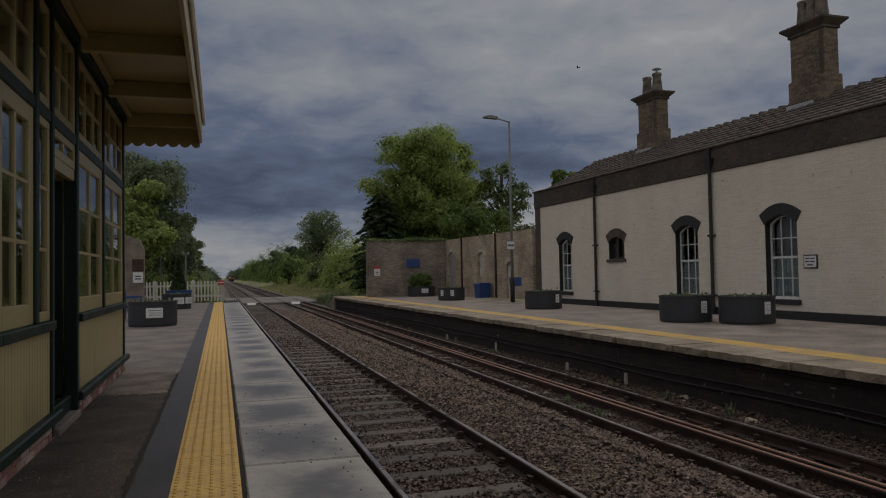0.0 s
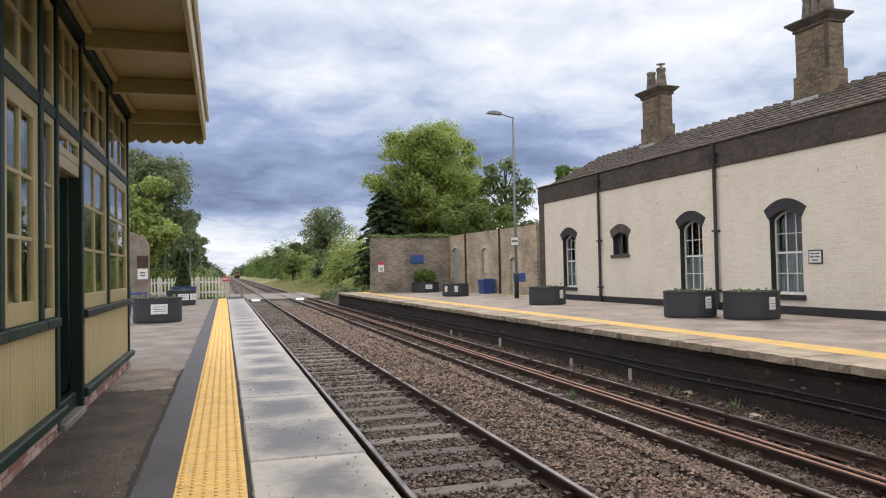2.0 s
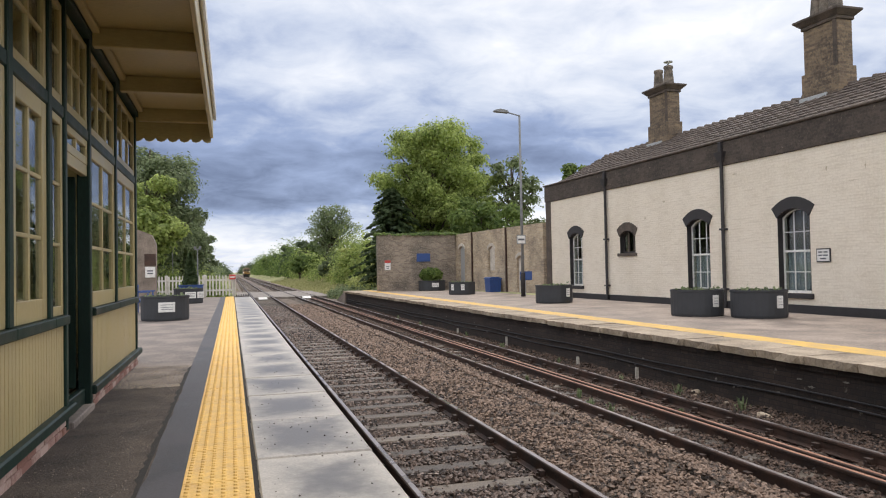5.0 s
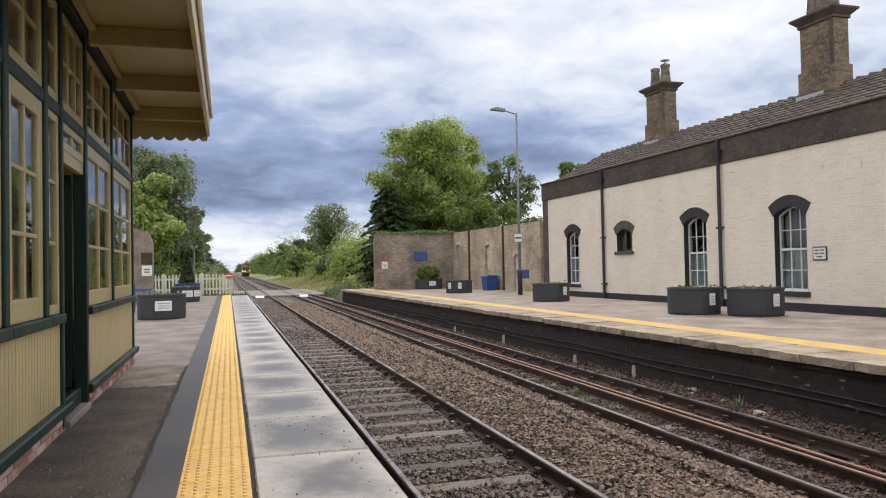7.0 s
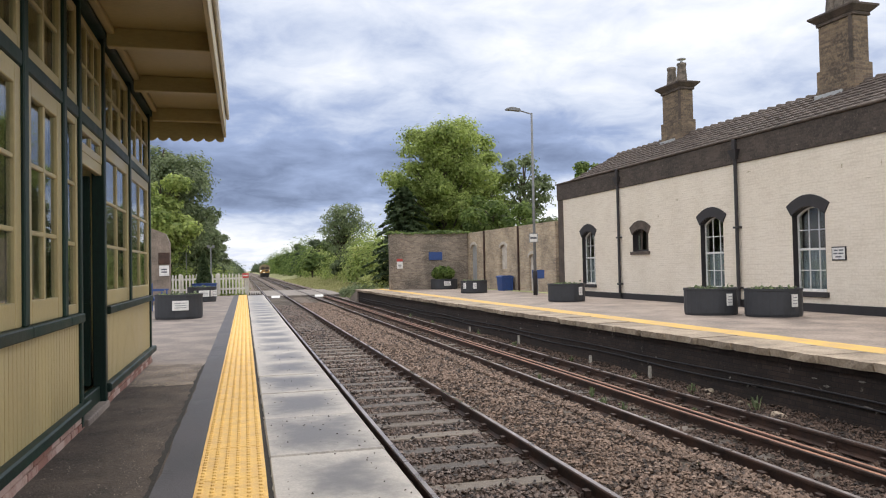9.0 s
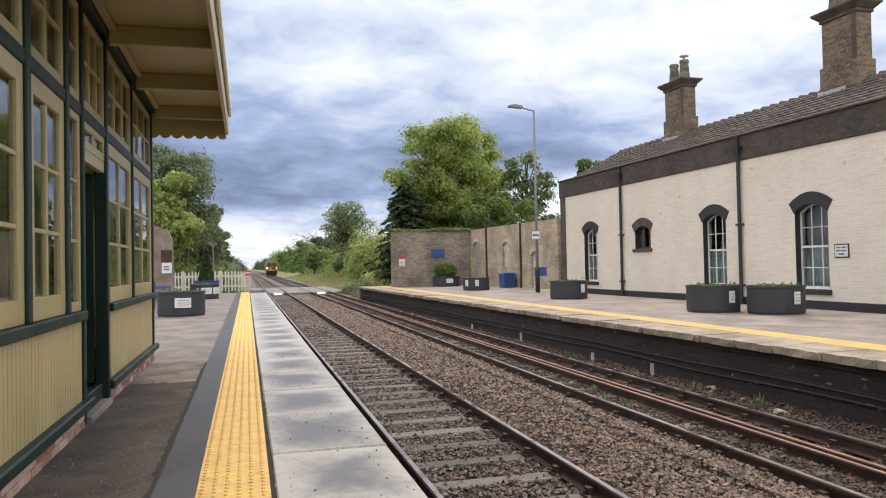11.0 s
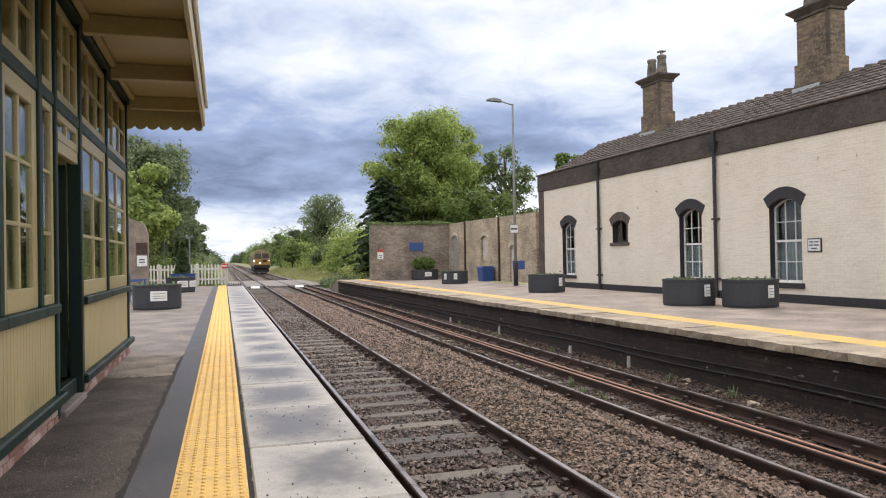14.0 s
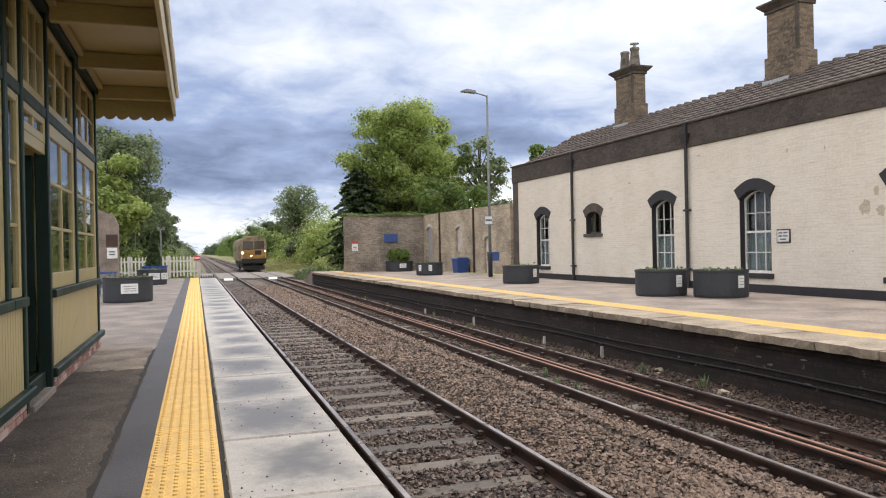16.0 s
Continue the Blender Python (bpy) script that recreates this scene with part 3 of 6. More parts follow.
def build_stones(name, material, xs, count, seed, label, cover=0.93):
    """Loose ballast stones, uneven six-cornered lumps, thick near the platform and thinner further off."""
    rng = np.random.default_rng(seed)
    n = count
    y = 4.8 + 42 * rng.uniform(0, 1, n) ** 1.9
    x = rng.uniform(*xs, n)
    keep = np.ones(n, bool)
    lift = np.zeros(n)
    for cx in (2.35, 5.75):
        off = np.abs(x - cx)
        keep &= np.abs(off - 0.7525) > 0.085
        on_sleeper = (off < 0.70) & (np.abs(((y + 1.33 + SPACING / 2) % SPACING) - SPACING / 2) < 0.135)
        spill = 0.25 + 0.75 * np.clip((off - 0.35) / 0.35, 0, 1) * (x < cx)
        keep &= ~(on_sleeper & (rng.uniform(0, 1, n) < cover * (1.12 - 0.35 * spill)))
        lift += np.where((off > 0.8) & (off < 1.34), 0.045, 0.0) + np.where(on_sleeper, 0.03, 0.0)
    x, y, lift = x[keep], y[keep], lift[keep]
    n = len(x)
    r = rng.uniform(0.013, 0.033, n) * (1 + np.clip(y - 8, 0, 30) * 0.03)
    base = np.array([[1, 0, 0], [0, 1, 0], [-1, 0, 0], [0, -1, 0], [0, 0, 1], [0, 0, -1]], float)
    v = base[None] * rng.uniform(0.55, 1.3, (n, 6, 1)) + rng.uniform(-0.3, 0.3, (n, 6, 3))
    a = rng.uniform(0, 6.28, n)
    c, s = np.cos(a), np.sin(a)
    vx, vy = v[:, :, 0] * c[:, None] - v[:, :, 1] * s[:, None], v[:, :, 0] * s[:, None] + v[:, :, 1] * c[:, None]
    crown = np.clip(1 - np.abs(x - 4.05) / 0.75, 0, 1)
    z = -0.985 + 0.02 * np.sin(x * 2.1) * np.sin(y * 0.7) + 0.08 * np.minimum(1, crown * 2) + lift + rng.uniform(-0.005, 0.035, n)
    verts = np.stack([vx * r[:, None] + x[:, None], vy * r[:, None] + y[:, None], v[:, :, 2] * r[:, None] * 0.75 + z[:, None]], 2).reshape(-1, 3)
    tri = np.array([[0, 1, 4], [1, 2, 4], [2, 3, 4], [3, 0, 4], [1, 0, 5], [2, 1, 5], [3, 2, 5], [0, 3, 5]])
    faces = (tri[None] + (np.arange(n) * 6)[:, None, None]).reshape(-1, 3)
    me = bpy.data.meshes.new(name)
    me.from_pydata(verts.tolist(), [], faces.tolist())
    me.materials.append(material)
    tagged(link_mesh(name, me), label, "ballast", "", "stuff")


build_stones("track_ballast", M_STONE_OILY, (0.95, 3.12), 34000, 5, "dark oily ballast stones between the rails of the track")
build_stones("six_foot_ballast", M_STONE, (3.12, 4.98), 34000, 6, "pale brown ballast stones heaped between the two tracks")
build_stones("far_ballast", M_STONE_EARTHY, (4.98, 7.7), 38000, 7, "dark earthy ballast stones under the further track", 0.5)

# near platform: asphalt, tarmac strip, yellow tactile paving, wet coping slabs
END = 38.6
platform = setting("platform_1", boxes((-9, -0.29, -6, END, -1.3, 0.0)), M_ASPHALT, "worn grey asphalt platform with darker patches", "platform")
bm = bmesh.new()
prism(bm, [(-6.0, END), (0.9, END), (0.9, END + 7), (-6.0, END + 7)], lambda a, b: (a, b, -1.3), lambda a, b: (a, b, 0.0 if b <= END else -0.75))
part("end_ramp", bm, M_ASPHALT, platform)
part("base", boxes((-0.29, 0.86, -6, END, -1.3, -0.09)), M_DARKBRICK, platform)
rng = random.Random(21)
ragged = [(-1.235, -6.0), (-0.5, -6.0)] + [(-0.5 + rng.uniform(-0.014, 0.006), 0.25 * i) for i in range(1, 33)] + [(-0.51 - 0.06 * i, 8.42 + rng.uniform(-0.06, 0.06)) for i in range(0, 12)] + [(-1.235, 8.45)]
# old dark asphalt, with the shade under the canopy also put into its colour
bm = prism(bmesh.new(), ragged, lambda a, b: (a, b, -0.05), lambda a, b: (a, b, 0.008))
part("dark_shaded_patch", bm, M_ASPHALT_DARK, platform, "dark rough asphalt along the shelter, canopy shade in its colour")
ragged = [(-1.235, 8.2), (-0.53, 8.2)] + [(-0.52 + rng.uniform(-0.01, 0.008), 8.4 + 0.24 * i) for i in range(8)] + [(-0.56 - 0.1 * i, 10.3 + 0.012 * i + rng.uniform(-0.04, 0.04)) for i in range(7)] + [(-1.235, 10.4)]
part("gritty_patch", prism(bmesh.new(), ragged, lambda a, b: (a, b, -0.05), lambda a, b: (a, b, 0.004)), M_ASPHALT_GRIT, platform, "worn gritty asphalt patch with a cracked edge")
part("tarmac_strip", boxes((-0.515, -0.284, -6, END, -0.05, 0.0065)), M_TARMAC, platform, "smooth dark tarmac strip")
edge = [(-0.51, 10.2), (-0.51, -6.0)] + [(-0.54 + rng.uniform(-0.02, 0.012), -6 + 0.1 * i) for i in range(0, 160)]
part("edge_seam", prism(bmesh.new(), edge, lambda a, b: (a, b, -0.02), lambda a, b: (a, b, 0.0095)), M_SEAM, platform, "dark crumbling seam beside the tarmac strip")
seam = [(0.108, -6.0), (0.108, END)] + [(0.145 + rng.uniform(-0.02, 0.02), END - 0.12 * i) for i in range(1, 370)]
part("joint_dirt", prism(bmesh.new(), seam, lambda a, b: (a, b, -0.09), lambda a, b: (a, b, -0.004)), M_SEAM, platform, "dark dirt packed in the joint beside the yellow paving")


def tactile_mesh():
    w = 0.392
    bm = boxes((-w / 2, w / 2, -0.1996, 0.1996, -0.085, 0.0), bevel=0.0015)
    for i in range(6):
        for j in range(6):
            lathe(bm, [(0.018, -0.001), (0.011, 0.0075)], 6, -w / 2 + w * (i + 0.5) / 6, -0.2 + 0.4 * (j + 0.5) / 6)
    return mesh_of("tactile_tile", bm, M_YELLOW)


TACTILE_ME = tactile_mesh()
for i in range(102):
    link_mesh("tactile_tile", TACTILE_ME, platform, "", pose(-0.087, -2.1 + 0.4 * i, 0.006 + 0.0015 * math.sin(i * 2.7)))
SLAB_ME = mesh_of("coping_slab", boxes((-0.383, 0.383, -0.621, 0.621, -0.085, 0.0), bevel=0.014), M_SLAB)
rng = random.Random(3)
for i in range(33):
    link_mesh("coping_slab", SLAB_ME, platform, "", pose(0.517, -3.2 + 1.255 * i, 0.005 + rng.uniform(-0.004, 0.004), rng.uniform(-0.25, 0.25), rng.uniform(-0.2, 0.2), rng.uniform(-0.15, 0.15)))


def build_grit(name, material, xs, ys, n, size, z, seed, label):
    """Tiny loose bits of grit lying on the slabs and the asphalt."""
    rg = np.random.default_rng(seed)
    x, y = rg.uniform(*xs, n), ys[0] + (ys[1] - ys[0]) * rg.uniform(0, 1, n) ** 1.4
    r = rg.uniform(size * 0.4, size * 1.2, n)
    base = np.array([[1, 0, 0], [-0.5, 0.87, 0], [-0.5, -0.87, 0], [0, 0, 1.0]])
    v = base[None] * rg.uniform(0.6, 1.3, (n, 4, 1)) * r[:, None, None] + np.stack([x, y, np.full(n, z)], 1)[:, None]
    tri = np.array([[0, 1, 3], [1, 2, 3], [2, 0, 3]])
    me = bpy.data.meshes.new(name)
    me.from_pydata(v.reshape(-1, 3).tolist(), [], (tri[None] + (np.arange(n) * 4)[:, None, None]).reshape(-1, 3).tolist())
    me.materials.append(material)
    tagged(link_mesh(name, me), label, "grit", "", "stuff")


build_grit("slab_grit", M_BALLAST, (0.16, 0.88), (3.5, 12.5), 170, 0.0075, 0.0105, 77, "dark loose grit scattered on the platform slabs")
build_grit("asphalt_grit", M_ASPHALT_GRIT, (-1.2, -0.55), (3.0, 8.4), 2000, 0.006, 0.0075, 78, "brown grit worn loose from the rough asphalt")
build_grit("patch_grit", M_COPING, (-1.2, -0.55), (8.4, 10.3), 900, 0.008, 0.0035, 79, "pale grit worn loose from the cracked patch")


# far platform
def edge_x(y):
    return 7.50 - 0.02 * (y - 10)


def band(bm, x_of_a, x_of_b, y0, y1, z0, z1):
    return prism(bm, [(0, y0), (1, y0), (1, y1), (0, y1)], lambda a, b: ((x_of_b if a else x_of_a)(b), b, z0), lambda a, b: ((x_of_b if a else x_of_a)(b), b, z1))


def wall_foot(y):
    return 14.75 - 0.025 * (y - 18)


bm = band(bmesh.new(), lambda y: edge_x(y) + 0.86, lambda y: wall_foot(y) - 1.15, -6, 47, -1.3, -0.1)
platform = setting("platform_2", bm, M_ASPHALT_FAR, "pale worn asphalt platform opposite the shelter", "platform")
bm = band(bmesh.new(), lambda y: edge_x(y) + 0.16, lambda y: edge_x(y) + 0.855, -6, 46.5, -1.3, -0.224)
bm2 = bmesh.new()
prism(bm2, [(0, -6), (1, -6), (1, 47), (0, 47)], lambda a, b: (wall_foot(b) + (11 if a else -1.149), b, -1.3), lambda a, b: (wall_foot(b) + (11 if a else -1.149), b, -0.2 if a else -0.1))
for v in bm2.verts:
    if v.co.z > -1 and v.co.x > wall_foot(v.co.y):
        v.co.x, v.co.z = wall_foot(v.co.y) + 0.1, -0.2
part("fall_to_wall", bm2, M_ASPHALT_FAR, platform, "asphalt falling gently towards the house wall")
part("edge_wall", bm, M_DARKBRICK, platform, "sooty black brick edge wall")
for x_in, z0, z1 in ((0.12, -0.30, -0.226),):
    part("corbel_course", band(bmesh.new(), lambda y: edge_x(y) + x_in, lambda y: edge_x(y) + 0.3, -6, 46.5, z0, z1), M_DARKBRICK, platform)
bm = bmesh.new()
prism(bm, [(edge_x(47) + 0.16, 47), (13, 47), (13, 54), (edge_x(47) + 0.6, 54)], lambda a, b: (a, b, -1.3), lambda a, b: (a, b, -0.1 if b <= 47 else -0.95))
part("end_ramp", bm, M_ASPHALT_FAR, platform)
bm = band(bmesh.new(), lambda y: 8.42 - 0.012 * (y - 10), lambda y: 8.98 - 0.012 * (y - 10), -6, 47, -0.15, -0.096)
part("yellow_line", bm, M_YELLOW_PAINT, platform, "worn yellow safety line")
bm2 = bmesh.new()
rag = random.Random(4)
prism(bm2, [(-0.5 + rag.uniform(-0.12, 0.12), -6 + 0.6 * i) for i in range(64)] + [(0.0, 32.3), (0.0, -6)], lambda a, b: (wall_foot(b) + a, b, -0.3), lambda a, b: (wall_foot(b) + a, b, -0.192 - 0.08 * a))
part("wall_foot_strip", bm2, M_ASPHALT_DARK, platform, "gritty dark strip along the house wall")
rng = random.Random(9)


def coping_mesh(w):
    """A worn coping stone with a chipped front edge."""
    front = [(rng.uniform(-0.03, 0.035), w - 2 * w * i / 5) for i in range(6)]
    outline = [(0.9, -w), (0.9, w)] + front
    bm = prism(bmesh.new(), outline, lambda a, b: (a + (0.02 + rng.uniform(0.0, 0.03) if a < 0.5 else 0), b, -0.115), lambda a, b: (a + (rng.uniform(0.0, 0.04) if a < 0.5 else 0), b, 0.0))
    return mesh_of("coping_stone", bm, M_COPING)


COPING_ME = [coping_mesh(w) for w in (0.445, 0.457, 0.43, 0.45, 0.455)]
y = -3.0
while y < 47:
    link_mesh("coping_stone", COPING_ME[rng.randrange(5)], platform, "", pose(edge_x(y) + rng.uniform(-0.02, 0.02), y, -0.095 + rng.uniform(-0.008, 0.006), rng.uniform(-0.6, 0.6), rng.uniform(-0.6, 0.4), 1.15 + rng.uniform(-0.5, 0.5)))
    y += 0.92

rb = random.Random(31)
for k in range(26):
    yv, zv = 7.6 + 24 * rb.uniform(0, 1) ** 1.3, rb.uniform(-0.78, -0.36)
    ry, rz = rb.uniform(0.02, 0.09), rb.uniform(0.008, 0.026)
    rim = [(ry * rb.uniform(0.3, 1.2) * math.cos(i * 0.571), rz * rb.uniform(0.3, 1.2) * math.sin(i * 0.571)) for i in range(11)]
    part("lime_bloom", prism(bmesh.new(), rim, lambda a, b: (edge_x(yv + a) + 0.155, yv + a, zv + b), lambda a, b: (edge_x(yv + a) + 0.163, yv + a, zv + b)), M_LIME, platform, "pale lime bloom on the sooty brick")

# cables clipped along the far platform's wall
for k, (dz, sag) in enumerate(((-0.50, 0.012), (-0.62, 0.02))):
    cu = bpy.data.curves.new("trackside_cable", "CURVE")
    cu.dimensions, cu.bevel_depth, cu.bevel_resolution = "3D", 0.014, 1
    sp = cu.splines.new("POLY")
    sp.points.add(59)
    for i, p in enumerate(sp.points):
        yy = -4 + i * 0.86
        p.co = (edge_x(yy) + 0.13, yy, dz + sag * math.sin(i * 0.9 + k) - 0.1, 1)
    cu.materials.append(M_BLACK)
    tagged(new("trackside_cable", cu), "black cable sagging along the platform wall", "cable", "trackside cables")

# white marker stubs, rubble and weeds along the foot of the far platform
for yv, hgt in ((12.6, 0.26), (15.0, 0.2), (19.2, 0.3), (23.5, 0.22)):
    bm = bmesh.new()
    prism(bm, [(-0.03, -0.025), (0.03, -0.025), (0.03, 0.025), (-0.03, 0.025)], lambda a, b: (edge_x(yv) - 0.05 + a, yv + b, -1.0), lambda a, b: (edge_x(yv) - 0.05 + a * 0.8, yv + b * 0.8, -1.0 + hgt))
    tagged(part("marker_stub", bm, M_PALE), "short white painted marker stub beside the track", "marker", "marker stubs")
rng = random.Random(17)
for yv, dx, r in ((8.75, -0.42, 0.11), (8.95, -0.3, 0.07), (10.6, -0.2, 0.06), (9.9, -0.15, 0.05), (13.6, -0.3, 0.06), (10.9, 0.02, 0.09)):
    bm = bmesh.new()
    bmesh.ops.create_icosphere(bm, subdivisions=2, radius=r)
    for v in bm.verts:
        v.co = Vector((v.co.x * 0.8, v.co.y * 1.2, v.co.z * 0.7)) * (1 + 0.5 * noise.noise(v.co * 9 + Vector((yv, 0, 0)))) + Vector((edge_x(yv) + dx, yv, -0.97))
    tagged(part("rubble_stone", bm, M_COPING), "pale lump of broken stone lying on the ballast", "stone", "rubble")


def weed_clump(at, h, n, seed):
    rg = np.random.default_rng(seed)
    a, d = rg.uniform(0, 6.28, n), rg.uniform(0, 1, n) * h * 0.5
    bx, by = np.cos(a) * d * 0.3, np.sin(a) * d * 0.3
    tx, ty, tz = np.cos(a) * d, np.sin(a) * d, h * rg.uniform(0.5, 1.0, n)
    w = 0.012
    ox, oy = -np.sin(a) * w, np.cos(a) * w
    z0 = np.zeros(n)
    q = np.stack([np.stack([bx - ox, by - oy, z0], 1), np.stack([bx + ox, by + oy, z0], 1), np.stack([tx + ox * 0.4, ty + oy * 0.4, tz], 1), np.stack([tx - ox * 0.4, ty - oy * 0.4, tz], 1)], 1)
    leaf = leaf_quads(rg, np.stack([tx, ty, tz], 1) * rg.uniform(0.5, 1, (n, 1)), 0.03)
    ob = link_mesh("weed", quads_mesh("weed", np.concatenate([q, leaf]), M_LEAF_GREY), None, "", pose(*at))
    tagged(ob, "small green weed growing in the ballast", "weed", "weeds")


for k, (wx, wy, wh) in enumerate(((5.3, 10.4, 0.3), (5.42, 10.0, 0.25), (5.55, 11.3, 0.28), (5.25, 9.1, 0.2), (6.2, 9.4, 0.2), (7.05, 10.7, 0.4), (7.1, 9.2, 0.45), (6.95, 12.4, 0.3), (5.4, 13.2, 0.25), (6.1, 13.0, 0.2), (7.0, 15.2, 0.3), (6.9, 18.5, 0.35), (3.9, 12.0, 0.12), (7.0, 22.0, 0.4), (6.8, 27.0, 0.4), (6.8, 31.0, 0.45))):
    weed_clump((wx, wy, -0.99), wh * 0.6, 16, 60 + k)

# level crossing deck
deck = thing("level_crossing", (0, 0, 0), 0, "grey level crossing deck across both tracks", "level crossing", "", "structure")
for x0, x1 in ((-3.5, 1.5), (1.70, 3.0), (3.2, 4.9), (5.1, 6.4), (6.6, 14)):
    part("deck_panel", boxes((x0, x1, 60.2, 77, RAIL_Z - 0.3, RAIL_Z + 0.005), bevel=0.01), M_CONCRETE, deck)
for cx in (2.35, 5.75):
    bm = bmesh.new()
    prism(bm, [(59.5, RAIL_Z - 0.13), (60.15, RAIL_Z + 0.02), (60.19, RAIL_Z + 0.02), (60.19, RAIL_Z - 0.15)], lambda a, b: (cx - 0.33, a, b), lambda a, b: (cx + 0.33, a, b))
    part("end_block", bm, M_WHITE, deck, "white painted deck end")

# ---- shelter on the near platform ----
XS = -1.24


def build_shelter():
    sh = thing("waiting_shelter", (XS, 0, 0), 0, "cream and dark green timber waiting shelter with canopy", "shelter", "", "structure")
    # Y0: unseen extra length behind the camera, added to block light from there
    Y0, Y1 = -5.6, 10.85
    posts = [-5.5, -3.45, -1.4, 0.7, 2.75, 4.80, 5.79, 6.305, 7.335, 8.93, 10.70]
    brick_me = mesh_of("brick", boxes((-0.1, 0.0, -0.107, 0.107, 0.0, 0.062), bevel=0.004), M_BRICK)
    rb = random.Random(8)
    for a, b in ((Y0, 6.4), (7.35, Y1)):
        base = part("brick_base", boxes((-0.2, -0.004, a, b, -0.02, 0.13)), M_PALE, sh, "worn brick base with pale mortar")
        for row in range(2):
            u = a + (0.11 if row else 0.22)
            while u + 0.11 < b:
                link_mesh("brick", brick_me, base, "", pose(0.01 + rb.uniform(-0.003, 0.004), u, -0.006 + row * 0.07, 0, rb.uniform(-1, 1), rb.uniform(-0.6, 0.6)))
                u += 0.224
    part("door_step", boxes((-0.25, 0.04, 6.405, 7.345, -0.02, 0.06), bevel=0.01), M_ASPHALT, sh)
    part("threshold", boxes((-0.09, -0.03, 6.345, 7.285, 0.062, 0.2), bevel=0.008), M_GREENWOOD, sh, "dark painted door threshold")
    for a, b in ((Y0, 6.40), (7.33, Y1)):
        part("sill_board", boxes((-0.06, 0.06, a, b + 0.05, 0.135, 0.215), bevel=0.012), M_GREENWOOD, sh)
    for p in posts:
        z0 = 0.02 if p in (6.305, 7.335) else 0.216 if p in (10.70, -5.5) else 0.912
        w = 0.036 if p == 6.305 else 0.048
        part("post", boxes((-0.09, 0.02, p - w, p + w, z0, 3.36), bevel=0.008), M_GREENWOOD, sh)
    spans = [(a + 0.05, b - 0.05) for a, b in zip(posts, posts[1:])]
    for a, b in spans:
        door = 6.3 < a < 6.5
        if door:
            part("door_head", boxes((-0.06, -0.004, a + 0.002, b - 0.002, 2.1, 2.2), bevel=0.006), M_CREAMWOOD, sh)
            light_rows = [(2.2, 2.42, 2, 1), (2.52, 3.3, 3, 2)]
        else:
            # tongue-and-groove boards below the sill rail
            a2, b2 = (a if 7.3 < a < 7.5 else a - 0.05), (b if b > 10 or 6.2 < b < 6.3 else b + 0.05)
            n = max(2, round((b2 - a2) / 0.075))
            bm = bmesh.new()
            for i in range(n):
                u0, u1 = a2 + (b2 - a2) * i / n, a2 + (b2 - a2) * (i + 1) / n
                box(bm, -0.03, 0.0, u0 + 0.003, u1 - 0.003, 0.216, 0.838)
            box(bm, -0.04, -0.006, a2, b2, 0.216, 0.838)
            part("board_panel", bm, M_CREAMWOOD, sh, "cream tongue-and-groove boards")
            part("sill_rail", boxes((-0.05, 0.05, a2, b2, 0.84, 0.911), bevel=0.008), M_GREENWOOD, sh)
            light_rows = [(0.912, 2.42, 1 if b - a < 0.5 else 2, 3), (2.52, 3.3, 1 if b - a < 0.5 else 3 if b > 8 else 2, 2)]
        part("transom", boxes((-0.05, 0.012, a, b, 2.422, 2.518), bevel=0.008), M_GREENWOOD, sh)
        for z0, z1, cols, rows in light_rows:
            r = 0.12 if z1 - z0 > 1 else 0.06
            if b - a < 0.5:
                r = 0.06
            frame_bm = boxes((-0.045, 0.0, a, a + r, z0, z1), (-0.045, 0.0, b - r, b, z0, z1), (-0.045, 0.0, a + r, b - r, z0, z0 + r * 1.2), (-0.045, 0.0, a + r, b - r, z1 - r, z1), bevel=0.005)
            win = part("window", frame_bm, M_CREAMWOOD, sh)
            zz0, zz1 = z0 + r * 1.2, z1 - r
            for c in range(1, cols):
                yc = a + (b - a) * c / cols
                part("glazing_bar", boxes((-0.04, -0.006, yc - 0.022, yc + 0.022, zz0, zz1), bevel=0.004), M_CREAMWOOD, win)
            for q in range(1, rows):
                zc = zz0 + (zz1 - zz0) * q / rows
                part("glazing_bar", boxes((-0.038, -0.008, a + r, b - r, zc - 0.014, zc + 0.014), bevel=0.004), M_CREAMWOOD, win)
            g = part("pane", boxes((-0.026, -0.022, a + r, b - r, zz0, zz1)), M_GLASS, win)
            g.visible_shadow = False
    part("head_plate", boxes((-0.08, 0.05, Y0, Y1, 3.362, 3.46), bevel=0.008), M_GREENWOOD, sh)
    # far end wall, back wall and floor of the room
    part("end_wall", boxes((-1.5, -0.095, Y1 - 0.19, Y1 - 0.11, 0.0, 3.4)), M_CREAMWOOD, sh)
    part("end_wall", boxes((-1.5, -0.075, Y0, Y0 + 0.08, 0.0, 3.4)), M_CREAMWOOD, sh)
    part("partition", boxes((-1.5, -0.12, 5.75, 5.83, 0.19, 3.4)), M_CREAMWOOD, sh)
    bm = bmesh.new()
    lights = [(Y0 + 0.5 + 1.55 * i, Y0 + 1.1 + 1.55 * i) for i in range(10)]
    edges = [Y0] + [v for ab in lights for v in ab] + [Y1]
    for a, b in zip(edges[::2], edges[1::2]):
        box(bm, -1.58, -1.5, a, b, 0, 3.4)
    for a, b in lights:
        box(bm, -1.58, -1.5, a, b, 0, 1.35)
        box(bm, -1.58, -1.5, a, b, 2.25, 3.4)
        box(bm, -1.56, -1.52, (a + b) / 2 - 0.02, (a + b) / 2 + 0.02, 1.35, 2.25)
        box(bm, -1.56, -1.52, a, b, 1.78, 1.82)
    part("back_wall", bm, M_CREAMWOOD, sh)
    part("floor_board", boxes((-1.5, -0.205, Y0 + 0.08, Y1 - 0.19, 0.0, 0.19)), M_SLEEPER, sh)
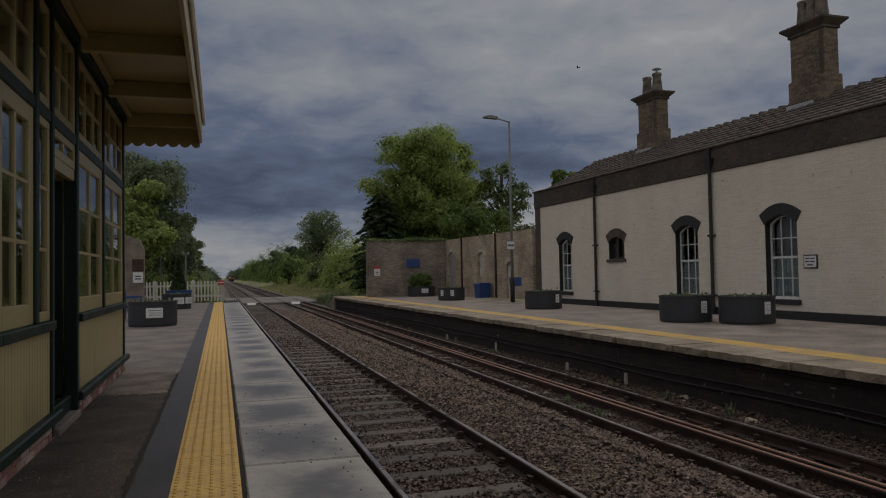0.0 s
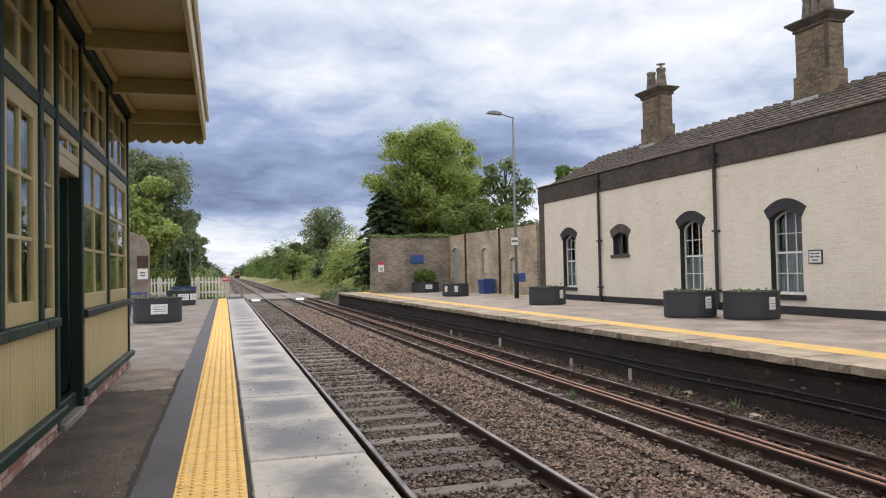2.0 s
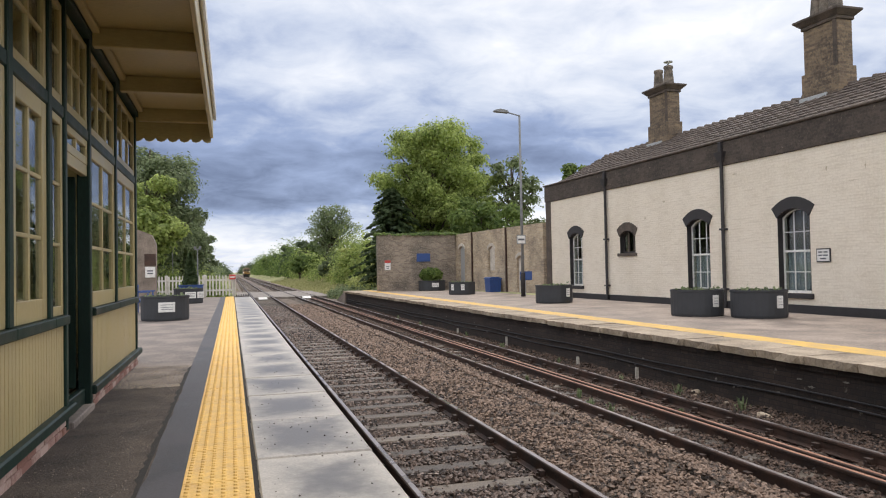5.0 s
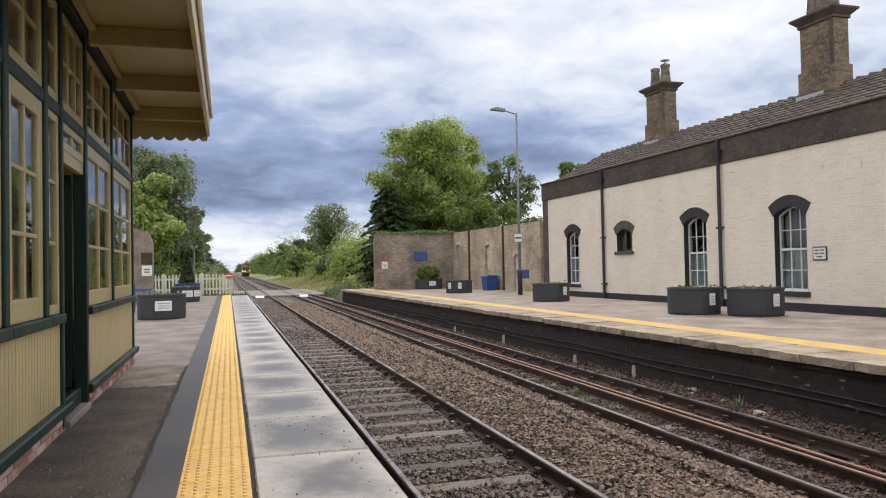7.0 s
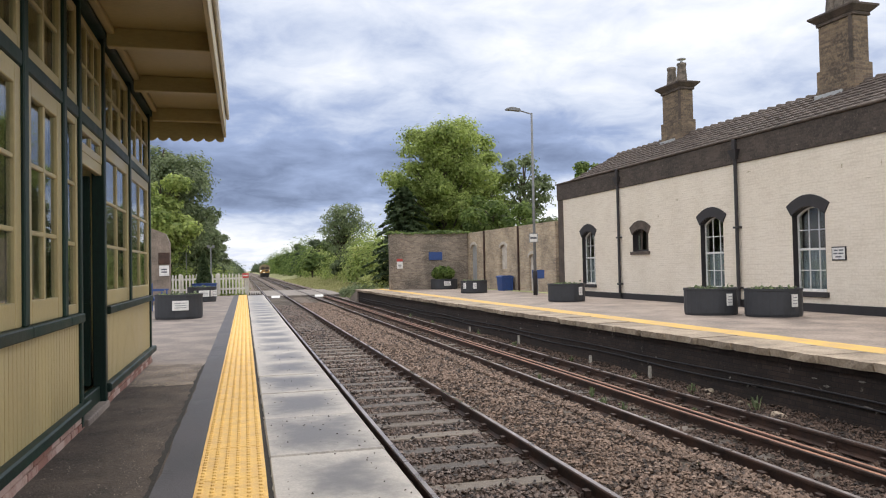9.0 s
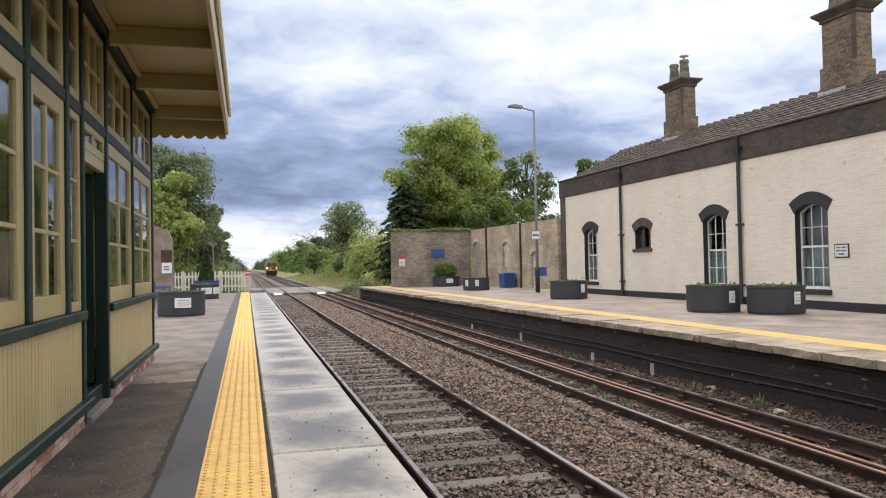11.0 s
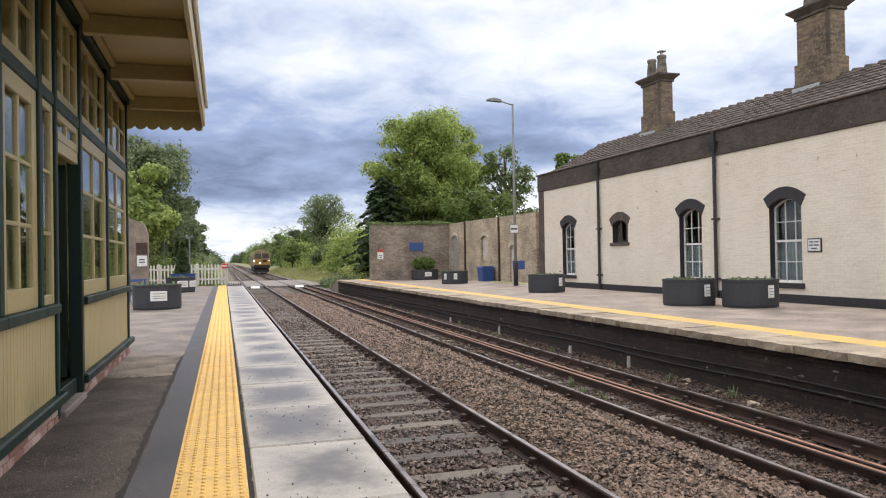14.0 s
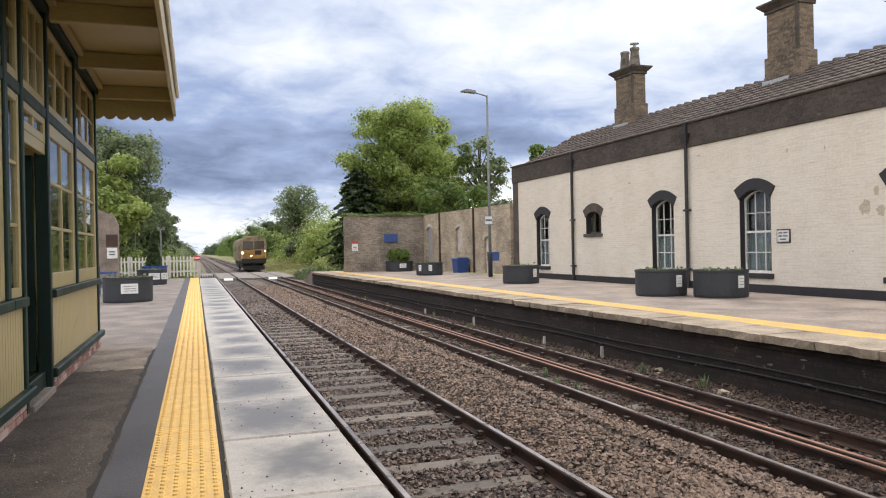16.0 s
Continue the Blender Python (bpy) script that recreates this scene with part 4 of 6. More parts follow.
    # the door stands open into the room
    door = part("door", boxes((-0.97, -0.11, 7.30, 7.35, 0.2, 0.95), (-0.97, -0.87, 7.30, 7.35, 0.95, 2.1), (-0.21, -0.11, 7.30, 7.35, 0.95, 2.1), (-0.87, -0.21, 7.30, 7.35, 2.0, 2.1), (-0.87, -0.21, 7.31, 7.34, 1.5, 1.54), bevel=0.005), M_GREENWOOD, sh, "dark green door standing open")
    # canopy
    can = part("canopy_soffit", boxes((-1.7, 1.02, Y0, Y1 + 0.0, 3.462, 3.50)), M_CANOPY, sh, "cream boarded canopy underside")
    roof = bmesh.new()
    prism(roof, [(-1.8, 3.502), (1.045, 3.502), (1.045, 3.56), (-0.4, 3.9), (-1.8, 3.7)], lambda a, b: (a, Y0, b), lambda a, b: (a, Y1 + 0.02, b))
    part("roof", roof, M_BAND, sh)
    y = 10.74
    while y > Y0:
        part("canopy_beam", boxes((0.0 + 0.052, 0.96, y - 0.05, y + 0.05, 3.285, 3.461), bevel=0.008), M_CANOPY, sh)
        y -= 1.72
    part("wall_batten", boxes((0.052, 0.12, Y0, Y1 - 0.17, 3.40, 3.461), bevel=0.01), M_CANOPY, sh)
    part("fascia", boxes((0.975, 1.015, Y0, Y1, 3.10, 3.461), bevel=0.006), M_CANOPY, sh)
    part("gutter", boxes((1.018, 1.06, Y0, Y1 + 0.06, 3.36, 3.50), bevel=0.015), M_WHITE, sh, "white gutter")
    # scalloped valance across the end and along the edge
    bm = bmesh.new()
    n = 7
    w = (1.012 + 0.06) / n
    top = [(1.012, 3.461), (-0.06, 3.461)]
    low = []
    for i in range(n):
        u = -0.06 + w * i
        low += [(u + 0.01, 3.085), (u + w * 0.2, 3.05), (u + w * 0.5, 3.035), (u + w * 0.8, 3.05)]
    prism(bm, low + top, lambda a, b: (a, Y1 + 0.004, b), lambda a, b: (a, Y1 + 0.034, b))
    part("valance", bm, M_CANOPY, sh, "scalloped cream valance")


build_shelter()

# ---- station house on the far platform ----
HOUSE = pose(14.75, 18, -0.1, 0, 0, 1.432)


def build_house():
    h = thing("station_house", (14.75, 18, -0.1), 1.432, "cream painted brick station house with black trim", "house")
    far, near = 14.35, -16.0
    T = 0.34
    openings = [("tall", 11.45, 1.18, 0.45, 2.52, 0.22), ("small", 7.25, 1.1, 1.76, 2.42, 0.2), ("tall", 2.95, 1.18, 0.45, 2.55, 0.22), ("tall", -1.2, 1.18, 0.45, 2.55, 0.22), ("tall", -5.87, 1.18, 0.45, 2.55, 0.22), ("tall", -10.2, 1.18, 0.45, 2.55, 0.22)]
    TOP = 4.32

    def arch(c, w, z, rise, n=10):
        return [(c - w / 2 + w * i / n, z + rise * (1 - (2 * i / n - 1) ** 2)) for i in range(n + 1)]

    bm = bmesh.new()
    front, back = (lambda a, b: (0.0, a, b)), (lambda a, b: (T, a, b))
    cuts = sorted(openings, key=lambda o: o[1])
    y = near
    for kind, c, w, z0, z1, rise in cuts:
        prism(bm, [(y, 0.14), (c - w / 2, 0.14), (c - w / 2, TOP), (y, TOP)], front, back)
        prism(bm, [(c - w / 2, 0.14), (c + w / 2, 0.14), (c + w / 2, z0), (c - w / 2, z0)], front, back)
        a = arch(c, w, z1, rise)
        prism(bm, a + [(c + w / 2, TOP), (c - w / 2, TOP)], front, back)
        y = c + w / 2
    prism(bm, [(y, 0.14), (far - 0.5, 0.14), (far - 0.5, TOP), (y, TOP)], front, back)
    bmesh.ops.remove_doubles(bm, verts=bm.verts, dist=0.0005)
    part("front_wall", bm, M_CREAM, h)
    part("end_wall", boxes((T, 5.3, far - 0.34, far, 0.0, TOP)), M_WALLBRICK, h)
    part("back_wall", boxes((5.0, 5.3, near, far - 0.34, 0.0, TOP)), M_WALLBRICK, h)
    part("end_wall", boxes((T, 5.0, near, near + 0.3, 0.0, TOP)), M_WALLBRICK, h)
    part("plinth", boxes((-0.03, T, near, far - 0.5, -0.14, 0.139), bevel=0.008), M_BLACK, h, "black painted plinth")
    part("corner_strip", boxes((-0.03, T, far - 0.498, far + 0.03, 0.0, TOP), bevel=0.015), M_BAND, h, "sooty dark corner quoins")
    part("parapet", boxes((-0.06, T + 0.05, near, far + 0.06, TOP + 0.002, 5.06), bevel=0.02), M_BANDBRICK, h, "sooty dark brick parapet band")
    part("parapet_coping", boxes((-0.12, T + 0.1, near, far + 0.12, 5.062, 5.13), bevel=0.02), M_BAND, h)
    part("upper_floor", boxes((T, 5.0, near + 0.3, far - 0.34, 4.1, 4.2)), M_DARKROOM, h)
    part("inner_wall", boxes((1.6, 1.7, near + 0.3, far - 0.34, 0.0, 4.1)), M_DARKROOM, h)
    for kind, c, w, z0, z1, rise in openings:
        win = part("window", boxes((0.175, 0.215, c - w / 2, c - w / 2 + 0.05, z0, z1 + 0.03), (0.175, 0.215, c + w / 2 - 0.05, c + w / 2, z0, z1 + 0.03), (0.170, 0.225, c - w / 2 + 0.05, c + w / 2 - 0.05, z0, z0 + 0.07)), M_WHITE if kind == "tall" else M_BLACK, h, "white painted sash window" if kind == "tall" else "small black framed window")
        # black painted reveal
        for yr in (c - w / 2 + 0.0065, c + w / 2 - 0.0065):
            part("reveal", boxes((0.002, 0.169, yr - 0.0055, yr + 0.0055, z0, z1)), M_BLACK, win, "black painted reveal")
        lin_in, lin_out = arch(c, w - 0.004, z1 - 0.012, rise), arch(c, w - 0.004, z1 - 0.001, rise)
        bm = bmesh.new()
        prism(bm, lin_in + lin_out[::-1], lambda a, b: (0.002, a, b), lambda a, b: (0.169, a, b))
        part("arch_lining", bm, M_BLACK, win)
        a_in, a_out = arch(c, w - 0.1, z1 - 0.04, rise), arch(c, w, z1, rise)
        bm = bmesh.new()
        prism(bm, a_in + a_out[::-1], lambda a, b: (0.175, a, b), lambda a, b: (0.215, a, b))
        part("arched_head", bm, M_WHITE if kind == "tall" else M_BLACK, win)
        bm = bmesh.new()
        prism(bm, [(c - w / 2 + 0.03, z0 + 0.03), (c + w / 2 - 0.03, z0 + 0.03)] + arch(c, w - 0.08, z1 - 0.02, rise)[::-1], lambda a, b: (0.203, a, b), lambda a, b: (0.207, a, b))
        part("pane", bm, M_GLASS, win).visible_shadow = False
        if kind == "tall":
            mid = (z0 + z1) / 2 + 0.1
            part("meeting_rail", boxes((0.165, 0.215, c - w / 2 + 0.05, c + w / 2 - 0.05, mid - 0.03, mid + 0.03), bevel=0.005), M_WHITE, win)
            for d in (-1 / 6, 1 / 6):
                yb = c + d * (w - 0.1)
                part("glazing_bar", boxes((0.183, 0.213, yb - 0.013, yb + 0.013, z0 + 0.07, z1 + rise * 0.8)), M_WHITE, win)
            for zb in ((z0 + mid) / 2, (mid + z1 + rise * 0.5) / 2):
                part("glazing_bar", boxes((0.184, 0.212, c - w / 2 + 0.05, c + w / 2 - 0.05, zb - 0.013, zb + 0.013)), M_WHITE, win)
            # pleated curtain in the lower half
            bm = bmesh.new()
            pts = [(c - w / 2 + w * i / 40, 0.32 + 0.025 * math.sin(i * 1.3)) for i in range(41)]
            prev = None
            for yy, xx in pts:
                cur = (bm.verts.new((xx, yy, z0)), bm.verts.new((xx, yy, mid)))
                if prev:
                    bm.faces.new((prev[0], cur[0], cur[1], prev[1]))
                prev = cur
            part("curtain", bm, M_CURTAIN, win, "pale pleated curtain")
            part("sill", boxes((-0.09, 0.170, c - w / 2 - 0.08, c + w / 2 + 0.08, z0 - 0.14, z0 - 0.001), bevel=0.015), M_BLACK, win, "black stone sill")
        else:
            for d in (-0.2, 0.2):
                part("mullion", boxes((0.165, 0.215, c + d - 0.035, c + d + 0.035, z0 + 0.05, z1 + rise * 0.8)), M_BAND, win)
            part("sill", boxes((-0.08, 0.170, c - w / 2 - 0.1, c + w / 2 + 0.1, z0 - 0.12, z0 - 0.001), bevel=0.015), M_BAND, win, "dark stone sill")
        # black arched hood
        bm = bmesh.new()
        o = [(c - w / 2, z1 - 0.02)] + arch(c, w, z1, rise)[1:-1] + [(c + w / 2, z1 - 0.02)]
        wide = w + 0.36
        hood = arch(c, wide, z1 + 0.26, rise + 0.06)
        prism(bm, o + hood[::-1], lambda a, b: (-0.035, a, b), lambda a, b: (0.0, a, b))
        part("arched_hood", bm, M_BLACK if kind == "tall" else M_BAND, win, "black painted arched hood")
    # bare patches where the paint has flaked off
    rp = random.Random(12)
    for cy, cz, ry, rz in ((-4.72, 2.06, 0.2, 0.2), (-5.12, 2.0, 0.12, 0.16), (-5.02, 2.44, 0.09, 0.13), (-4.35, 1.05, 0.05, 0.03), (4.8, 3.5, 0.08, 0.03), (-2.4, 3.7, 0.03, 0.06), (1.1, 4.0, 0.12, 0.02), (-3.2, 3.3, 0.16, 0.015), (6.0, 3.0, 0.05, 0.05), (-3.6, 3.62, 0.025, 0.08)):
        rim = [(cy + ry * rp.uniform(0.55, 1.2) * math.cos(i * 0.449), cz + rz * rp.uniform(0.55, 1.2) * math.sin(i * 0.449)) for i in range(14)]
        part("flaked_patch", prism(bmesh.new(), rim, lambda a, b: (-0.003, a, b), lambda a, b: (0.001, a, b)), M_FLAKED, h, "bare buff brick where paint has flaked")
    # roof of overlapping tile courses, hipped at the far end
    ridge_x, ridge_z, eave_x, eave_z = 2.35, 6.33, 0.30, 5.07
    courses = 10
    slope = math.atan2(ridge_z - eave_z, ridge_x - eave_x)
    length = math.hypot(ridge_z - eave_z, ridge_x - eave_x) / courses
    tile_bm = bmesh.new()
    prism(tile_bm, [(0.0, 0.022), (0.0, 0.075), (length * 1.2, 0.03), (length * 1.2, 0.0)], lambda u, v: (u, -0.162, v), lambda u, v: (u, 0.162, v))
    tube(tile_bm, (0.0, 0.14, 0.066), (length * 1.2, 0.14, 0.03), 0.028, seg=6)
    tile_me = mesh_of("roof_tile", tile_bm, M_TILE)
    rng = np.random.default_rng(2)
    singles, rest = [], bmesh.new()
    for i in range(courses):
        f0 = i / courses
        yend = far - 0.3 - 1.35 * f0
        y = near + 0.165
        while y < yend:
            m = Matrix.Translation((eave_x + (ridge_x - eave_x) * f0, y, eave_z + (ridge_z - eave_z) * f0)) @ Matrix.Rotation(-slope, 4, "Y") @ pose(rng.uniform(-0.01, 0.01), 0, rng.uniform(0, 0.012), 0, 0, rng.uniform(-0.8, 0.8))
            if -4.5 < y < 5.5:
                singles.append(m)
            else:
                k = len(rest.verts)
                rest.from_mesh(tile_me)
                rest.verts.ensure_lookup_table()
                bmesh.ops.transform(rest, matrix=m, verts=rest.verts[k:])
            y += 0.33
    slab = bmesh.new()
    prism(slab, [(eave_x, eave_z), (ridge_x, ridge_z), (2 * ridge_x - eave_x + 0.3, eave_z)], lambda a, b: (a, near, b), lambda a, b: (a, far - 0.16 - 1.35 * (b - eave_z) / (ridge_z - eave_z), b))
    roof = part("roof", slab, M_TILE, h, "dark weathered tiled roof")
    tagged(part("further_tiles", rest, M_TILE, roof), "", "", "", "stuff")
    for m in singles:
        link_mesh("roof_tile", tile_me, roof, "", m)
    bm = bmesh.new()
    y = near
    while y < far - 1.55:
        tube(bm, (ridge_x, y, ridge_z - 0.02), (ridge_x, y + 0.42, ridge_z + 0.035), 0.075, 0.095, 8)
        y += 0.43
    part("ridge_tiles", bm, M_TILE, roof)
    # downpipes with hopper heads
    for yp, ztop in ((8.70, 4.79), (1.59, 4.76)):
        bm = bmesh.new()
        tube(bm, (-0.09, yp, -0.1), (-0.09, yp, ztop - 0.2), 0.055, seg=10)
        pipe = part("downpipe", bm, M_BLACK, h, "black cast iron downpipe")
        bm = bmesh.new()
        prism(bm, [(-0.18, -0.2), (0.0, -0.2), (0.0, 0.2), (-0.18, 0.2)], lambda a, b: (a - 0.04, yp + b, ztop - 0.02), lambda a, b: (a * 0.6 - 0.045, yp + b * 0.4, ztop - 0.32))
        part("hopper", bm, M_BLACK, pipe)
        part("spout", boxes((-0.16, -0.062, yp - 0.07, yp + 0.07, ztop - 0.018, ztop + 0.3), bevel=0.01), M_BLACK, pipe)
        for zc in (0.5, 2.35):
            part("bracket", boxes((-0.155, -0.0, yp - 0.12, yp + 0.12, zc - 0.03, zc + 0.03), bevel=0.008), M_BLACK, pipe)
    # chimneys
    for yc, top, n_pots in ((7.98, 8.22, 2), (-0.3, 8.39, 3)):
        x0, x1, y0, y1 = 2.02, 2.56, yc - 0.64, yc + 0.64
        ch = part("chimney", boxes((x0 - 0.06, x1 + 0.06, y0 - 0.06, y1 + 0.06, 5.3, 6.93), (x0, x1, y0, y1, 6.93, top - 0.12), bevel=0.012), M_CHIMBRICK, h, "weathered brown brick chimney")
        # a dark raised strip stands in for the shade of a recessed groove
        part("groove_strip", boxes((x0 - 0.05, x0 - 0.001, y0 + 0.02, y0 + 0.13, 6.94, top - 0.122)), M_BAND, ch, "dark strip standing in for a shaded upright groove")
        bm = boxes((x0 - 0.05, x1 + 0.05, y0 - 0.05, y1 + 0.05, top - 0.119, top - 0.02), bevel=0.01)
        prism(bm, [(0, 0), (1, 0), (1, 1), (0, 1)], lambda a, b: ((x0 - 0.06, x1 + 0.06)[a], (y0 - 0.06, y1 + 0.06)[b], top - 0.018), lambda a, b: ((x0 - 0.2, x1 + 0.2)[a], (y0 - 0.2, y1 + 0.2)[b], top + 0.12))
        box(bm, x0 - 0.21, x1 + 0.21, y0 - 0.21, y1 + 0.21, top + 0.121, top + 0.18)
        part("cap", bm, M_BAND, ch, "sooty flared stone cap")
        for k in range(n_pots):
            yp = y0 + 0.3 + (y1 - y0 - 0.6) * k / max(1, n_pots - 1)
            pot = part("chimney_pot", lathe(bmesh.new(), [(0.23, top + 0.18), (0.21, top + 0.3), (0.16, top + 0.84), (0.185, top + 0.88), (0.185, top + 0.97), (0.15, top + 0.99)], 12, (x0 + x1) / 2, yp), M_TERRACOTTA, ch, "grimy clay chimney pot", True)
            if k == 0:
                part("cowl", lathe(bmesh.new(), [(0.05, top + 0.98), (0.05, top + 1.13), (0.18, top + 1.13), (0.18, top + 1.16), (0.03, top + 1.19)], 10, (x0 + x1) / 2, yp), M_GALV, pot)
        part("flashing", boxes((x0 - 0.12, x0 - 0.062, y0 + 0.35, y1 + 0.12, 6.08, 6.22), bevel=0.01), M_GALV, ch, "grey lead flashing")


build_house()


def sign_board(name, m, w, h, back, face, label, bars=(), bar_mat=None, rim=0.03):
    """A flat sign: a backing with a thin rim, a face set proud of it, and bars where its writing is. Local x across, z up, facing -y."""
    s = thing(name, (0, 0, 0), 0, label, "sign")
    s.matrix_basis = m
    PLACE[s] = m.copy()
    part("backing", boxes((-w / 2, w / 2, 0.0, 0.03, -h / 2, h / 2), bevel=0.004), back, s)
    part("face", boxes((-w / 2 + rim, w / 2 - rim, -0.006, -0.001, -h / 2 + rim, h / 2 - rim)), face, s)
    for u0, u1, v, t in bars:
        part("writing_bar", boxes((u0, u1, -0.010, -0.007, v - t / 2, v + t / 2)), bar_mat or M_INK, s)
    return s


# sign on the house wall
sign_board("wall_sign", HOUSE @ pose(-0.032, -2.24, 1.46, 0, 0, -90), 0.46, 0.36, M_BLACK, M_WHITE, "small white notice in a black frame on the wall", ((-0.15, -0.02, 0.085, 0.035), (0.02, 0.15, 0.085, 0.035), (-0.16, -0.03, 0.0, 0.035), (0.0, 0.16, 0.0, 0.035), (-0.1, 0.1, -0.085, 0.035)))

# ---- old roofless walls beyond the house ----
walls = thing("yard_wall", (0, 0, 0), 0, "old weathered buff brick wall with blocked openings", "wall", "", "structure")
# front face and pier take the brick coloured darker for their shaded side
part("front_face", boxes((8.55, 13.4, 44, 44.4, -0.3, 3.3)), M_WALLBRICK_SHADED, walls)
part("pier", boxes((8.5, 9.4, 43.92, 44.45, -0.3, 3.32)), M_WALLBRICK_SHADED, walls)
SIDE = pose(13.42, 44.2, -0.1, 0, 0, 4.2)


def build_side_wall():
    ob = thing("side_wall", (0, 0, 0), 0, "old buff brick side wall with bricked-up openings", "wall", "", "structure")
    ob.matrix_basis = SIDE
    PLACE[ob] = SIDE.copy()
    cuts = [(-1.15, 0.95, 0.3, 2.45), (-5.6, 0.9, 1.15, 2.3), (-9.2, 0.85, 0.0, 1.7)]
    bm = bmesh.new()
    f, b = (lambda u, v: (0.0, u, v)), (lambda u, v: (0.35, u, v))
    y = 0.2
    for c, w, z0, z1 in cuts:
        prism(bm, [(c + w / 2, 0), (y, 0), (y, 3.4), (c + w / 2, 3.4)], f, b)
        if z0 > 0:
            prism(bm, [(c - w / 2, 0), (c + w / 2, 0), (c + w / 2, z0), (c - w / 2, z0)], f, b)
        arc = [(c - w / 2 + w * i / 8, z1 + 0.18 * (1 - (i / 4 - 1) ** 2)) for i in range(9)]
        prism(bm, arc + [(c + w / 2, 3.4), (c - w / 2, 3.4)], f, b)
        y = c - w / 2
    prism(bm, [(-11.7, 0), (y, 0), (y, 3.4), (-11.7, 3.4)], f, b)
    part("brickwork", bm, M_WALLBRICK, ob)
    for c, w, z0, z1 in cuts:
        part("infill", boxes((0.12, 0.3, c - w / 2 + 0.002, c + w / 2 - 0.002, z0 + 0.002, z1 + 0.19)), M_GALV if z0 == 0.3 else M_PALE, ob, "pale blocked opening")
        arc = [(c - w / 2 - 0.08 + (w + 0.16) * i / 8, z1 + 0.2 * (1 - (i / 4 - 1) ** 2)) for i in range(9)]
        up = [(u, v + 0.16) for u, v in arc]
        bm = bmesh.new()
        prism(bm, arc + up[::-1], lambda u, v: (-0.03, u, v), lambda u, v: (-0.001, u, v))
        part("lintel", bm, M_PALE, ob)
    for u in (-2.9, -7.6):
        part("drainpipe", boxes((-0.09, -0.001, u - 0.055, u + 0.055, 0, 3.4), bevel=0.02), M_RAIL, ob, "rusty brown drainpipe")


build_side_wall()
sign_board("blue_sign", pose(11.33, 43.96, 1.9), 0.85, 0.5, M_BLUE, M_BLUE, "plain blue sign on the old brick wall")
sign_board("warning_sign", pose(9.07, 43.88, 1.38), 0.36, 0.42, M_WHITE, M_WHITE, "white warning notice with red heading on the pier", ((-0.1, 0.1, 0.0, 0.05), (-0.08, 0.08, -0.1, 0.04)))
sign_board("red_notice", pose(9.07, 43.88, 1.68), 0.36, 0.15, M_RED, M_RED, "red notice strip on the brick pier")

# ---- planters, furniture and lamps ----


def planter(at, rz, r, h, label, labels=1, plate=(0.40, 0.25)):
    p = thing("planter", at, rz, label, "planter", "round planters")
    bm = bmesh.new()
    lathe(bm, [(r * 0.97, 0.0), (r, 0.06), (r * 1.0, h - 0.06), (r * 1.02, h - 0.05), (r * 1.02, h), (r * 0.95, h), (r * 0.94, h - 0.07)], 28)
    part("tub", bm, M_TUB, p)
    part("soil", lathe(bmesh.new(), [(r * 0.93, h - 0.09), (r * 0.93, h - 0.05), (0.05, h - 0.03)], 20), M_SOIL, p)
    rg = np.random.default_rng(int(abs(at[0] * 31 + at[1] * 7)))
    n = 85
    a, d = rg.uniform(0, 6.28, n), np.sqrt(rg.uniform(0, 1, n)) * r * 0.88
    c = np.stack([np.cos(a) * d, np.sin(a) * d, h - 0.05 + np.abs(rg.normal(0, 0.045, n))], 1)
    link_mesh("greenery", quads_mesh("greenery", leaf_quads(rg, c, 0.05), M_LEAF_GREY), p, "low green bedding plants")["kind"] = "stuff"
    for k in range(labels):
        ang = -90 + (k * 48)
        m = Matrix.Rotation(radians(ang + 90), 4, "Z")
        pw, ph = plate
        bm = boxes((-pw / 2, pw / 2, -r - 0.014, -r + 0.04, h * 0.36, h * 0.36 + ph), bevel=0.004)
        bmesh.ops.transform(bm, matrix=m, verts=bm.verts)
        pl = part("label_plate", bm, M_WHITE, p, "white label plate")
        for v in (0.75, 0.5, 0.28):
            bm = boxes((-pw * 0.36, pw * 0.36, -r - 0.018, -r - 0.015, h * 0.36 + ph * v - 0.006, h * 0.36 + ph * v + 0.006))
            bmesh.ops.transform(bm, matrix=m, verts=bm.verts)
            part("writing_bar", bm, M_INK, pl)
    return p


planter((-1.68, 20.7, 0), 8, 0.60, 0.64, "round dark grey planter with low plants beside the shelter")
planter((-1.68, 31.6, 0), 12, 0.56, 0.6, "round dark grey planter standing near the picket fence", 2)
planter((11.30, 16.25, -0.1), 8, 0.64, 0.66, "round dark grey planter in front of the sash window", 1, (0.17, 0.29))
planter((12.12, 14.98, -0.1), 6, 0.64, 0.66, "round dark grey planter beside the downpipe", 1, (0.17, 0.29))
planter((11.15, 24.55, -0.1), 24, 0.66, 0.64, "round dark grey planter near the house corner", 1, (0.17, 0.29))
planter((11.05, 35.3, -0.1), -62, 0.66, 0.62, "round dark grey planter before the old wall", 2, (0.17, 0.29))
planter((11.55, 42.9, -0.1), 0, 0.8, 0.6, "round planter holding a clipped bush against the wall")


